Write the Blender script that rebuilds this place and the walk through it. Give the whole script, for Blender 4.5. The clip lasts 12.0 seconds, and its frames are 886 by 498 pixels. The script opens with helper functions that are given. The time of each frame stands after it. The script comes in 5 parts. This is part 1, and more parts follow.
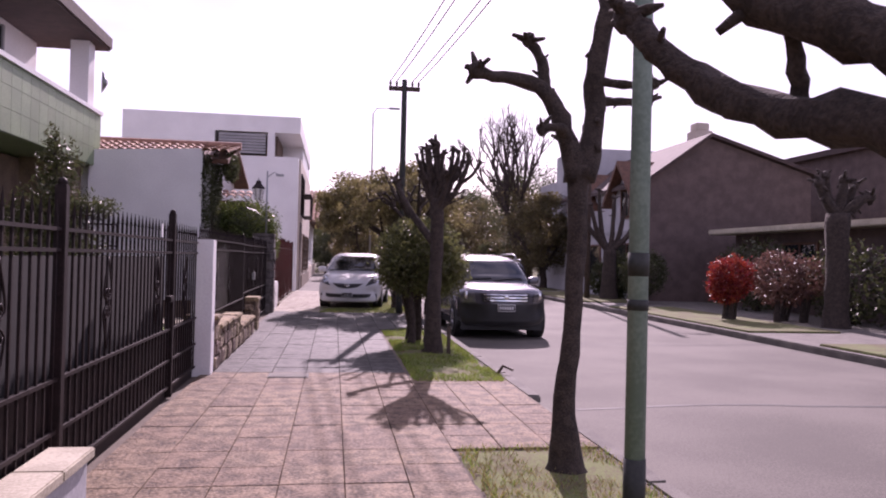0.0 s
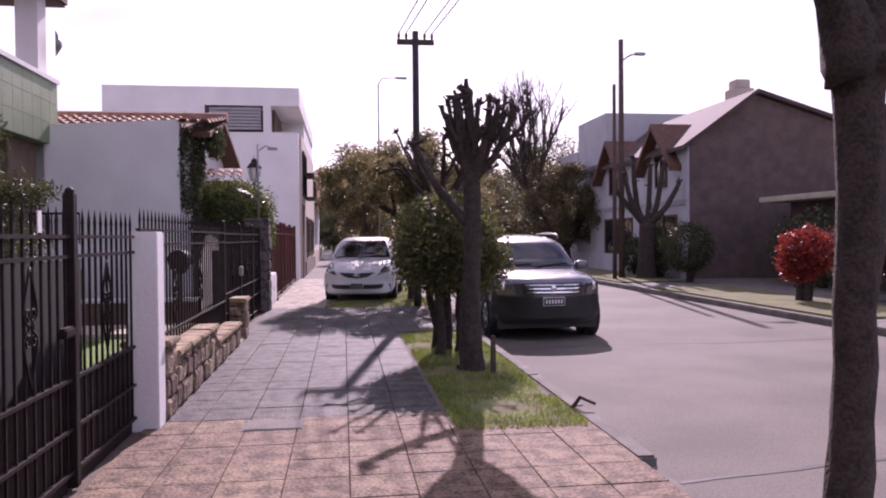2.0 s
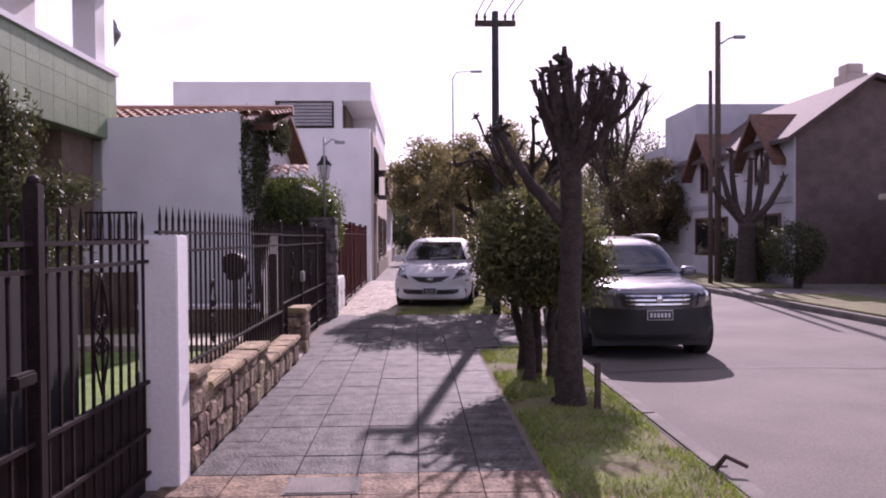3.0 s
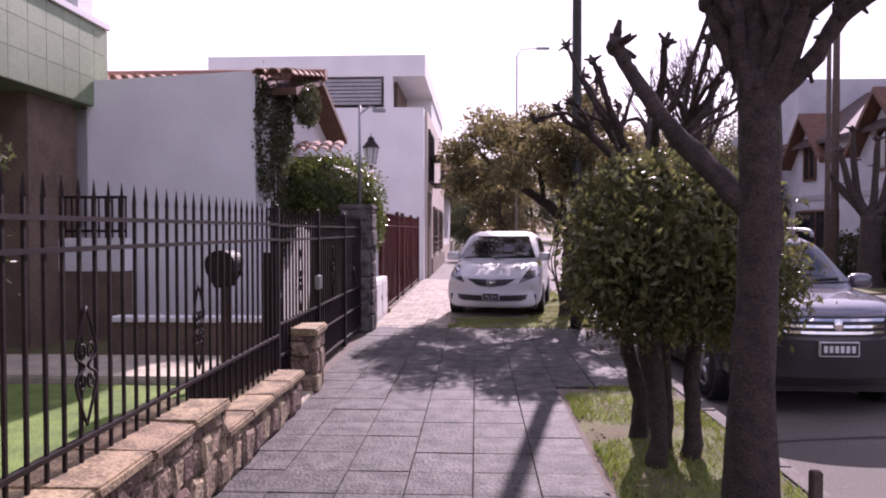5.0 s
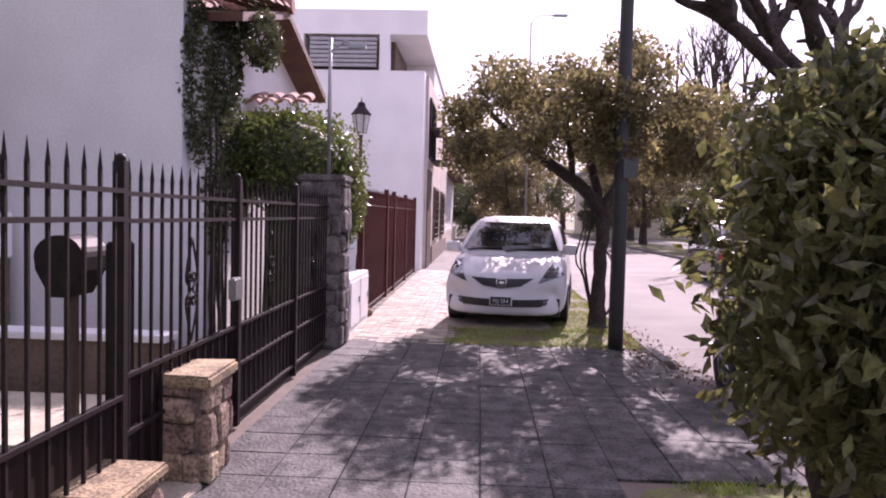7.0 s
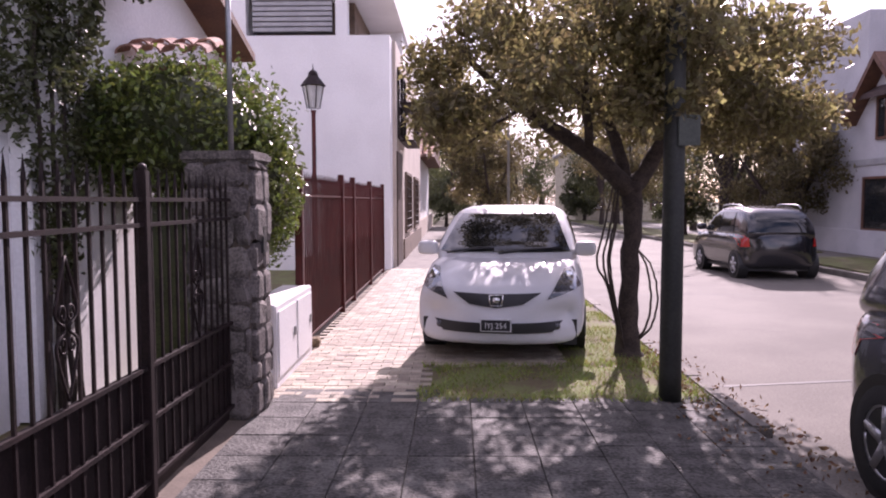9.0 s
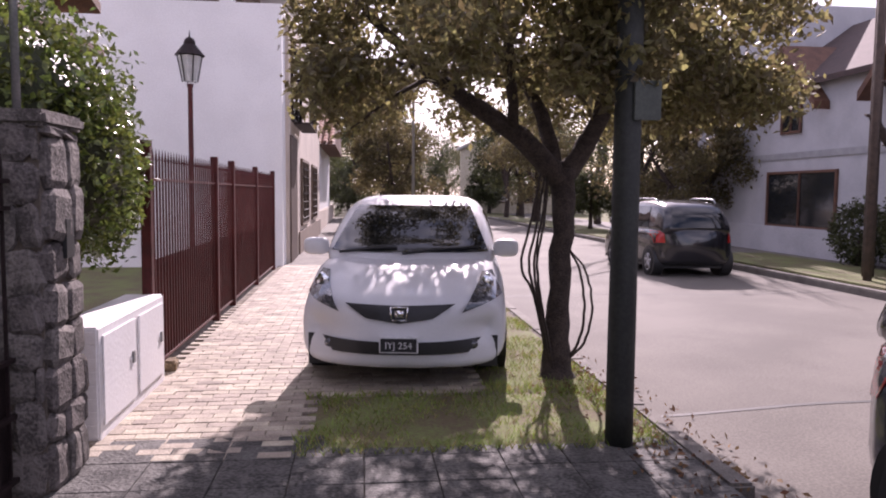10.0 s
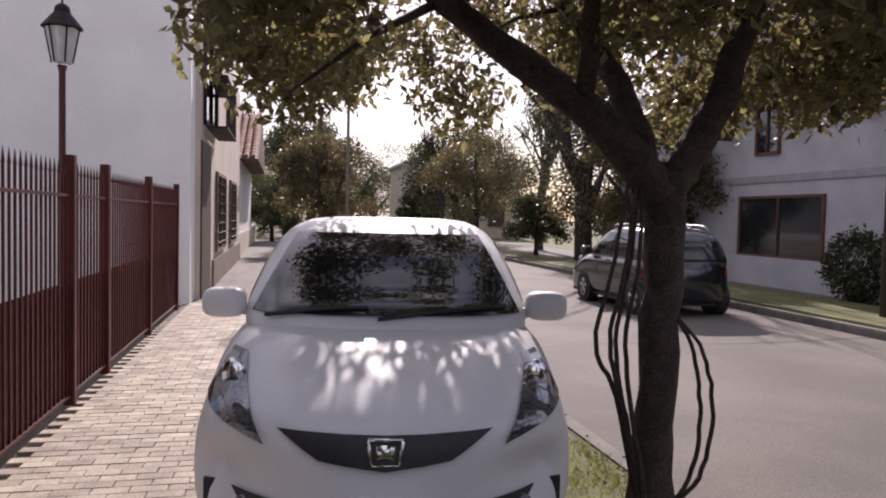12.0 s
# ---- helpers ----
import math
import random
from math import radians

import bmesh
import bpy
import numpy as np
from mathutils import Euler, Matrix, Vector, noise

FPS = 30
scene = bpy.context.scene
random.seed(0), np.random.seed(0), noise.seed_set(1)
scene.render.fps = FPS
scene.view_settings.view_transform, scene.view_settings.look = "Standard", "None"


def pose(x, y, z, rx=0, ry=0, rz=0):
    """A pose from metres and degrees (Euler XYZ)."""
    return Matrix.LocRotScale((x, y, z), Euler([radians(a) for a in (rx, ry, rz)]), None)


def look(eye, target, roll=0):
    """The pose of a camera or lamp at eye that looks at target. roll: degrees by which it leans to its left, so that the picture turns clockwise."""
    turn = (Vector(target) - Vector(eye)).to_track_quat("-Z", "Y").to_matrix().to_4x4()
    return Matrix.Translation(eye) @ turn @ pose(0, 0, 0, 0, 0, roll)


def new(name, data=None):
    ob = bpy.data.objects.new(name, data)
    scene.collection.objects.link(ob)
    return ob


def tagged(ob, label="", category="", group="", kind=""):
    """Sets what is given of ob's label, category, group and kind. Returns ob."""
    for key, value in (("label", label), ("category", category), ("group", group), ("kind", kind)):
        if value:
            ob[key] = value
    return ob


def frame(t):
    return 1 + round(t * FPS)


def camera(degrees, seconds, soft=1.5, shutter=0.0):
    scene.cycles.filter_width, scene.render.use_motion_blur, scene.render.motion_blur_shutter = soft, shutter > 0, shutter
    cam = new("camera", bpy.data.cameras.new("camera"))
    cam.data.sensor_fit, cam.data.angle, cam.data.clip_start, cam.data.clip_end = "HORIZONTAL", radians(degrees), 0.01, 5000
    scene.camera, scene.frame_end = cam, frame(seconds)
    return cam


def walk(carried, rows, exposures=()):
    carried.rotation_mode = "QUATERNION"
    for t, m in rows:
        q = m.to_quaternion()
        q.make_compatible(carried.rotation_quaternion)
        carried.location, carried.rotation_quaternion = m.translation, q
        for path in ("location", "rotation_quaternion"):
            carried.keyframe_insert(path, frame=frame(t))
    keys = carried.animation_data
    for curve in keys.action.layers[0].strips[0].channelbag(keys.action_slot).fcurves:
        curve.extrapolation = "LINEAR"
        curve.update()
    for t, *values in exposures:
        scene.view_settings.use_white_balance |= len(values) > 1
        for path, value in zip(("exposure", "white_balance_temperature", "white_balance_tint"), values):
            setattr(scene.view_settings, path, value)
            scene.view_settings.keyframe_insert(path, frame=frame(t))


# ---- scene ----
cam = camera(62.1, 12.0, soft=2.0)
METRES, EYE, TILT, LEAN, TURN = 17.2, 1.4, 0.0, 0.0, -8.4
ROWS = [
    (0.0, 0.0, 0.0, 0.0, -0.02, 0.78, -1.36),
    (0.5, -0.0067, 0.0415, 0.001, 0.49, 0.43, -0.86),
    (1.0, -0.011, 0.0799, 0.0027, 0.58, 2.27, -1.14),
    (1.5, -0.0155, 0.119, 0.0049, 0.0, -3.7, -3.64),
    (2.0, -0.019, 0.1588, 0.0058, 0.68, -0.95, 0.49),
    (2.5, -0.0234, 0.2013, 0.0067, 5.46, -2.15, -2.79),
    (3.0, -0.03, 0.2427, 0.0082, 6.35, -0.98, 0.38),
    (3.5, -0.0348, 0.2838, 0.0086, 8.64, -1.94, -0.9),
    (5.5, -0.0606, 0.4575, 0.0069, 11.4, -1.38, 0.15),
    (6.0, -0.0682, 0.4992, 0.0064, 10.94, -2.15, -0.69),
    (6.5, -0.0748, 0.5411, 0.0067, 9.32, -1.15, -0.29),
    (7.0, -0.0827, 0.5832, 0.0062, 11.25, -2.67, -1.42),
    (9.0, -0.1105, 0.7466, 0.0091, 9.43, -3.71, 0.16),
    (9.5, -0.1154, 0.787, 0.0078, 5.0, -5.04, 0.95),
    (10.0, -0.1178, 0.8286, 0.0076, 2.0, -4.33, -0.55),
    (10.5, -0.123, 0.8689, 0.0066, -4.83, -5.28, -0.47),
    (11.0, -0.128, 0.9087, 0.0068, -5.19, -3.62, 0.87),
    (11.5, -0.1369, 0.9475, 0.006, -5.33, -3.78, -0.53),
    (12.0, -0.147, 0.9869, 0.0068, -3.85, -2.49, -1.25),
]
walk(cam, [(t, pose(0, 0, EYE, TILT, LEAN, TURN) @ pose(METRES * x, METRES * y, METRES * z, 90 + pitch, roll, yaw)) for t, x, y, z, yaw, pitch, roll in ROWS],
     [(0.0, 0.43, 6350, 50), (3.5, 0.43, 6250, 50), (5.5, 0.82, 6300, 49), (7.0, 1.0, 6350, 48), (9.0, 1.0, 6400, 43), (10.0, 0.85, 6450, 38), (12.0, 0.40, 6600, 27)])

# ---- world and sun ----
SUN_EL, SUN_AZ = 33.0, 10.5
world = bpy.data.worlds.new("world")
scene.world = world
world.use_nodes = True
wn, wl = world.node_tree.nodes, world.node_tree.links
wn.clear()
sky = wn.new("ShaderNodeTexSky")
sky.sky_type, sky.sun_disc = "NISHITA", False
sky.sun_elevation, sky.sun_rotation = radians(SUN_EL), radians(SUN_AZ)
sky.dust_density = 1.0
wtc = wn.new("ShaderNodeTexCoord")
wmap = wn.new("ShaderNodeMapping")
wmap.inputs["Scale"].default_value = (1.0, 1.0, 2.2)
wmap.inputs["Location"].default_value = (0.35, 0.1, 0.2)
wnoise = wn.new("ShaderNodeTexNoise")
wnoise.inputs["Scale"].default_value, wnoise.inputs["Detail"].default_value = 2.4, 6.0
wramp = wn.new("ShaderNodeValToRGB")
wramp.color_ramp.elements[0].position, wramp.color_ramp.elements[1].position = 0.38, 0.70
wmix = wn.new("ShaderNodeMix")
wmix.data_type = "RGBA"
wmix.inputs[7].default_value = (11.5, 11.8, 12.4, 1)
wbg = wn.new("ShaderNodeBackground")
wbg.inputs["Strength"].default_value = 0.084
wout = wn.new("ShaderNodeOutputWorld")
wl.new(wtc.outputs["Generated"], wmap.inputs["Vector"])
wl.new(wmap.outputs["Vector"], wnoise.inputs["Vector"])
wl.new(wnoise.outputs[0], wramp.inputs["Fac"])
wl.new(wramp.outputs["Color"], wmix.inputs[0])
wl.new(sky.outputs["Color"], wmix.inputs[6])
wl.new(wmix.outputs[2], wbg.inputs["Color"])
wl.new(wbg.outputs["Background"], wout.inputs["Surface"])
sun_data = bpy.data.lights.new("sun", "SUN")
sun_data.energy, sun_data.angle, sun_data.color = 5.0, radians(0.55), (1.0, 0.95, 0.88)
sun = new("sun", sun_data)
_el, _az = radians(SUN_EL), radians(SUN_AZ)
sun.matrix_world = look((30 * math.sin(_az) * math.cos(_el), 30 * math.cos(_az) * math.cos(_el), 30 * math.sin(_el)), (0, 0, 0))


# ---- materials ----
def material(name, a, b=None, rough=0.8, metal=0.0, scale=6.0, bump=0.2, fine=60.0, vary=0.0, coat=0.0, spec=0.5):
    """Two colours mixed by coarse stains and fine grain, with relief; vary: how much pieces differ."""
    m = bpy.data.materials.new(name)
    m.use_nodes = True
    n, l = m.node_tree.nodes, m.node_tree.links
    p = n["Principled BSDF"]
    p.inputs["Roughness"].default_value, p.inputs["Metallic"].default_value = rough, metal
    p.inputs["Coat Weight"].default_value = coat
    p.inputs["Specular IOR Level"].default_value = spec
    b = b or tuple(c * 0.75 for c in a)
    tc = n.new("ShaderNodeTexCoord")
    geo = n.new("ShaderNodeNewGeometry")
    big, small = n.new("ShaderNodeTexNoise"), n.new("ShaderNodeTexNoise")
    big.inputs["Scale"].default_value, small.inputs["Scale"].default_value = scale, fine
    big.inputs["Detail"].default_value, small.inputs["Detail"].default_value = 5.0, 3.0
    l.new(geo.outputs["Position"], big.inputs["Vector"])
    l.new(geo.outputs["Position"], small.inputs["Vector"])
    add = n.new("ShaderNodeMath")
    add.operation = "ADD"
    half = n.new("ShaderNodeMath")
    half.operation = "MULTIPLY_ADD"
    half.inputs[1].default_value, half.inputs[2].default_value = 3.0, -2.5
    l.new(big.outputs[0], add.inputs[0])
    l.new(small.outputs[0], add.inputs[1])
    l.new(add.outputs[0], half.inputs[0])
    mix = n.new("ShaderNodeMix")
    mix.data_type, mix.clamp_factor = "RGBA", True
    mix.inputs[6].default_value, mix.inputs[7].default_value = (*b, 1), (*a, 1)
    l.new(half.outputs[0], mix.inputs[0])
    last = mix.outputs[2]
    if vary:
        info = n.new("ShaderNodeObjectInfo")
        both = n.new("ShaderNodeMath")
        both.operation = "ADD"
        l.new(info.outputs["Random"], both.inputs[0])
        l.new(geo.outputs["Random Per Island"], both.inputs[1])
        frac = n.new("ShaderNodeMath")
        frac.operation = "FRACT"
        l.new(both.outputs[0], frac.inputs[0])
        span = n.new("ShaderNodeMapRange")
        span.inputs["To Min"].default_value, span.inputs["To Max"].default_value = 1 - vary, 1 + vary
        l.new(frac.outputs[0], span.inputs["Value"])
        hsv = n.new("ShaderNodeHueSaturation")
        l.new(span.outputs[0], hsv.inputs["Value"])
        hue = n.new("ShaderNodeMapRange")
        hue.inputs["To Min"].default_value, hue.inputs["To Max"].default_value = 0.5 - vary * 0.06, 0.5 + vary * 0.06
        l.new(frac.outputs[0], hue.inputs["Value"])
        l.new(hue.outputs[0], hsv.inputs["Hue"])
        l.new(last, hsv.inputs["Color"])
        last = hsv.outputs["Color"]
    l.new(last, p.inputs["Base Color"])
    if bump:
        bp = n.new("ShaderNodeBump")
        bp.inputs["Strength"].default_value, bp.inputs["Distance"].default_value = bump, 0.01
        l.new(add.outputs[0], bp.inputs["Height"])
        l.new(bp.outputs["Normal"], p.inputs["Normal"])
    return m


def leaf_material(name, a, b, through_light=0.35, rough=0.45):
    m = material(name, a, b, rough=rough, scale=3.0, bump=0.0, vary=0.35)
    n, l = m.node_tree.nodes, m.node_tree.links
    p = n["Principled BSDF"]
    tr = n.new("ShaderNodeBsdfTranslucent")
    l.new(p.inputs["Base Color"].links[0].from_socket, tr.inputs["Color"])
    mx = n.new("ShaderNodeMixShader")
    mx.inputs[0].default_value = through_light
    l.new(p.outputs[0], mx.inputs[1])
    l.new(tr.outputs[0], mx.inputs[2])
    l.new(mx.outputs[0], n["Material Output"].inputs["Surface"])
    return m


M_ROAD = material("concrete_road", (0.165, 0.15, 0.13), (0.105, 0.095, 0.083), 0.85, scale=0.6, fine=60, bump=0.25, spec=0.25)
M_TAR = material("tar_joint", (0.05, 0.048, 0.045), rough=0.7, bump=0.1)
M_GROUND = material("earth", (0.13, 0.12, 0.07), (0.08, 0.075, 0.05), 0.95, scale=0.4, fine=20)
M_KERB = material("kerb_concrete", (0.18, 0.165, 0.145), (0.10, 0.09, 0.08), 0.9, scale=3, fine=80, bump=0.4)
M_JOINT = material("joint_mortar", (0.15, 0.12, 0.095), rough=0.95, scale=8)
M_PINK = material("aggregate_tile", (0.25, 0.175, 0.118), (0.075, 0.051, 0.035), 0.78, scale=7, fine=40, bump=1.0, vary=0.09, spec=0.22)
M_GREY = material("grey_tile", (0.10, 0.096, 0.089), (0.026, 0.025, 0.0235), 0.72, scale=6, fine=44, bump=1.0, vary=0.14, spec=0.23)
M_PAVER = material("beige_paver", (0.40, 0.345, 0.27), (0.23, 0.195, 0.15), 0.8, scale=5, fine=70, bump=0.5, vary=0.22)
M_GRASSBED = material("turf_soil", (0.13, 0.16, 0.045), (0.10, 0.075, 0.04), 0.95, scale=2.2, fine=40, bump=0.6)
M_LAWN = material("lawn_turf", (0.17, 0.27, 0.05), (0.08, 0.14, 0.03), 0.9, scale=3, fine=70, bump=1.0)
M_BLADE = leaf_material("grass_blade", (0.26, 0.33, 0.06), (0.14, 0.20, 0.035), 0.4, 0.6)
M_DRYBLADE = leaf_material("dry_grass_blade", (0.36, 0.29, 0.13), (0.24, 0.20, 0.08), 0.3, 0.7)
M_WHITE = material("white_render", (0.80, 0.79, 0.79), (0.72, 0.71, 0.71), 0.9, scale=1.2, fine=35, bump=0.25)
# greyed white render: carries the gabled house's shade, also colours the low wall
M_GREYSHADE = material("grey_and_shaded_white", (0.50, 0.50, 0.52), (0.40, 0.40, 0.42), 0.9, scale=1.2, fine=35, bump=0.25)
M_BEIGE = material("beige_render", (0.58, 0.50, 0.43), (0.48, 0.41, 0.35), 0.9, scale=1.2, fine=35, bump=0.25)
M_CREAM = material("cream_paint", (0.52, 0.47, 0.36), (0.36, 0.32, 0.24), 0.8, scale=4, fine=50)
M_GREEN = material("green_tile", (0.20, 0.27, 0.15), (0.15, 0.21, 0.115), 0.45, scale=1.5, fine=30, bump=0.05, vary=0.08)
M_BROWNWALL = material("brown_brick_wall", (0.20, 0.14, 0.10), (0.13, 0.09, 0.065), 0.9, scale=3, fine=30)
# brick darkened in colour for walls that stand in shade
M_SHADEDBRICK = material("dark_shaded_brick", (0.14, 0.10, 0.09), (0.09, 0.065, 0.06), 0.9, scale=3, fine=30)
M_STONE = material("field_stone", (0.33, 0.235, 0.165), (0.10, 0.066, 0.048), 0.9, scale=9, fine=50, bump=1.0, vary=0.45)
M_CAP = material("sandstone_coping", (0.38, 0.285, 0.165), (0.14, 0.10, 0.06), 0.9, scale=7, fine=60, bump=0.8, vary=0.12)
M_PILLAR = material("grey_stone", (0.19, 0.165, 0.15), (0.07, 0.06, 0.055), 0.9, scale=9, fine=60, bump=0.9, vary=0.22)
M_IRON = material("brown_iron_paint", (0.026, 0.016, 0.016), (0.014, 0.009, 0.009), 0.6, scale=8, fine=60, bump=0.08, spec=0.18)
M_RED = material("oxide_red_paint", (0.095, 0.018, 0.016), (0.06, 0.013, 0.012), 0.5, scale=6, fine=50, bump=0.08, spec=0.3)
M_BARK = material("grey_brown_bark", (0.066, 0.048, 0.039), (0.03, 0.022, 0.018), 0.95, scale=14, fine=70, bump=1.0)
M_WOOD = material("pole_wood", (0.10, 0.07, 0.055), (0.06, 0.043, 0.035), 0.9, scale=9, fine=60, bump=0.6)
M_POLEGREEN = material("pale_green_paint", (0.22, 0.30, 0.25), (0.16, 0.23, 0.19), 0.55, scale=5, fine=40, bump=0.15)
M_POLEDARK = material("dark_pole_paint", (0.026, 0.028, 0.023), (0.015, 0.017, 0.014), 0.6, scale=5, fine=40, bump=0.2)
M_SIGN = material("grey_green_plate", (0.055, 0.065, 0.05), (0.035, 0.042, 0.033), 0.5, scale=8, fine=50, bump=0.1)
M_CABLE = material("black_cable", (0.02, 0.02, 0.02), rough=0.6, bump=0)
M_ROOF = material("clay_roof_tile", (0.38, 0.21, 0.145), (0.23, 0.12, 0.085), 0.85, scale=5, fine=40, bump=0.4, vary=0.2)
M_DARKROOF = material("dark_shingle", (0.085, 0.055, 0.05), (0.055, 0.038, 0.036), 0.85, scale=5, fine=40, bump=0.4)
M_TIMBER = material("brown_timber", (0.15, 0.07, 0.04), (0.09, 0.04, 0.025), 0.7, scale=5, fine=50, bump=0.3)
M_DARKWOOD = material("dark_wood_door", (0.075, 0.04, 0.028), (0.05, 0.028, 0.02), 0.6, scale=5, fine=50, bump=0.2)
M_METAL = material("grey_metal", (0.32, 0.33, 0.34), (0.24, 0.25, 0.26), 0.4, metal=0.7, scale=6, bump=0.05)
M_SHUTTER = material("grey_slat", (0.36, 0.36, 0.37), (0.28, 0.28, 0.29), 0.6, scale=4, bump=0.05)
M_CARWHITE = material("white_car_paint", (0.66, 0.665, 0.68), (0.63, 0.635, 0.65), 0.5, scale=2, bump=0, coat=0.45, spec=0.2)
M_CARSILVER = material("dark_grey_car_paint", (0.12, 0.12, 0.145), (0.10, 0.10, 0.12), 0.26, metal=0.5, scale=2, bump=0, coat=0.8)
M_CARDARK = material("black_car_paint", (0.012, 0.012, 0.016), (0.01, 0.01, 0.013), 0.22, scale=2, bump=0, coat=0.8)
M_GLASSDARK = material("tinted_car_glass", (0.012, 0.014, 0.016), (0.01, 0.012, 0.013), 0.04, scale=2, bump=0, coat=0.3, spec=0.5)
M_BLACKPLASTIC = material("black_plastic", (0.018, 0.018, 0.019), rough=0.5, bump=0.05)
M_TYRE = material("tyre_rubber", (0.02, 0.02, 0.02), rough=0.85, bump=0.2)
M_RIM = material("alloy_rim", (0.5, 0.5, 0.52), rough=0.3, metal=0.8, bump=0)
M_CHROME = material("chrome", (0.75, 0.75, 0.76), (0.7, 0.7, 0.7), 0.12, metal=1.0, bump=0)
M_LENS = material("headlight_lens", (0.16, 0.165, 0.18), (0.05, 0.05, 0.055), 0.08, metal=0.3, scale=2, bump=0, coat=1.0)
M_REDLENS = material("red_lens", (0.45, 0.015, 0.012), rough=0.2, bump=0, coat=0.8)
M_PLATE = material("plate_black", (0.015, 0.015, 0.017), rough=0.5, bump=0)
M_PLATEWHITE = material("plate_white", (0.75, 0.75, 0.74), rough=0.5, bump=0)
M_WINDOW = material("window_glass", (0.02, 0.024, 0.028), (0.012, 0.014, 0.016), 0.06, scale=1, bump=0, spec=0.8)
M_LAMPGLASS = material("frosted_lamp_glass", (0.55, 0.56, 0.55), (0.45, 0.46, 0.45), 0.25, bump=0)
M_HEDGE = leaf_material("hedge_leaf", (0.17, 0.205, 0.045), (0.055, 0.08, 0.02), 0.35, 0.3)
M_SHRUB = leaf_material("shrub_leaf", (0.18, 0.185, 0.06), (0.075, 0.08, 0.034), 0.5, 0.4)
M_OLIVE = leaf_material("olive_leaf", (0.235, 0.205, 0.088), (0.12, 0.10, 0.046), 0.6, 0.4)
M_FAROLIVE = leaf_material("brown_olive_leaf", (0.17, 0.14, 0.062), (0.085, 0.07, 0.034), 0.5, 0.45)
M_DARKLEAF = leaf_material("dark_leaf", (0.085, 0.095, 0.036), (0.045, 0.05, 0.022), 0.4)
M_REDLEAF = leaf_material("red_leaf", (0.34, 0.035, 0.025), (0.2, 0.025, 0.02), 0.4)
M_PINKLEAF = leaf_material("pinkish_leaf", (0.20, 0.10, 0.08), (0.12, 0.065, 0.05), 0.35)
M_DRYLEAF = leaf_material("fallen_leaf", (0.22, 0.12, 0.06), (0.14, 0.075, 0.04), 0.2, 0.8)
# near-black colour standing in for shade behind bars and slats
M_INNERSHADE = material("inner_shade_dark", (0.02, 0.018, 0.018), rough=0.9, bump=0)


# ---- building blocks ----
def part(name, bm, mat, parent=None, label="", smooth=False):
    me = bpy.data.meshes.new(name)
    bm.normal_update()
    bm.to_mesh(me)
    bm.free()
    me.materials.append(mat)
    if smooth:
        for f in me.polygons:
            f.use_smooth = True
    ob = new(name, me)
    ob.parent = parent
    if label:
        ob["label"] = label
    return ob


def sheet(name, verts, faces, mat, parent=None, smooth=False, label=""):
    me = bpy.data.meshes.new(name)
    me.from_pydata([tuple(map(float, v)) for v in verts], [], faces)
    me.update()
    me.materials.append(mat)
    if smooth:
        for f in me.polygons:
            f.use_smooth = True
    ob = new(name, me)
    ob.parent = parent
    if label:
        ob["label"] = label
    return ob


def thing(name, label, category, group="", kind="", at=(0, 0, 0), rz=0):
    ob = new(name)
    ob.empty_display_size = 0.1
    ob.matrix_basis = pose(*at, 0, 0, rz)
    return tagged(ob, label, category, group, kind)


def box(bm, x0, x1, y0, y1, z0, z1, bev=0.0):
    r = bmesh.ops.create_cube(bm, size=1.0, matrix=Matrix.Translation(((x0 + x1) / 2, (y0 + y1) / 2, (z0 + z1) / 2)) @ Matrix.Diagonal((x1 - x0, y1 - y0, z1 - z0, 1)))
    if bev:
        es = list({e for v in r["verts"] for e in v.link_edges})
        bmesh.ops.bevel(bm, geom=es, offset=bev, segments=2, affect="EDGES")
    return bm


def boxed(*a, **k):
    return box(bmesh.new(), *a, **k)


def tube(bm, pts, radii, sides=8, lump=0.0, cap=True):
    """A round limb along pts."""
    pts = [Vector(p) for p in pts]
    rings = []
    u = None
    for i, p in enumerate(pts):
        d = (pts[min(i + 1, len(pts) - 1)] - pts[max(i - 1, 0)]).normalized()
        u = d.orthogonal() if u is None else u - d * u.dot(d)
        u = u.normalized()
        v = d.cross(u)
        ring = []
        for k in range(sides):
            a = 2 * math.pi * k / sides
            r = radii[i] * (1 + lump * noise.noise(p * 7 + Vector((math.cos(a) * 2, math.sin(a) * 2, i))))
            ring.append(bm.verts.new(p + u * (r * math.cos(a)) + v * (r * math.sin(a))))
        rings.append(ring)
    for a, b in zip(rings, rings[1:]):
        for k in range(sides):
            bm.faces.new((a[k], a[(k + 1) % sides], b[(k + 1) % sides], b[k]))
    if cap:
        bm.faces.new(list(reversed(rings[0])))
        bm.faces.new(rings[-1])
    return bm


def smooth_path(pts, radii, n=4, wob=0.0, rnd=random):
    """Catmull-Rom between the given points."""
    P = [Vector(p) for p in pts]
    out, rr = [], []
    for i in range(len(P) - 1):
        p0, p1, p2, p3 = P[max(i - 1, 0)], P[i], P[i + 1], P[min(i + 2, len(P) - 1)]
        for k in range(n):
            t = k / n
            q = 0.5 * ((2 * p1) + (p2 - p0) * t + (2 * p0 - 5 * p1 + 4 * p2 - p3) * t * t + (3 * p1 - p0 - 3 * p2 + p3) * t ** 3)
            if wob and (i or k):
                q += Vector((rnd.uniform(-wob, wob), rnd.uniform(-wob, wob), rnd.uniform(-wob, wob)))
            out.append(q)
            rr.append(radii[i] + (radii[i + 1] - radii[i]) * t)
    out.append(P[-1])
    rr.append(radii[-1])
    return out, rr


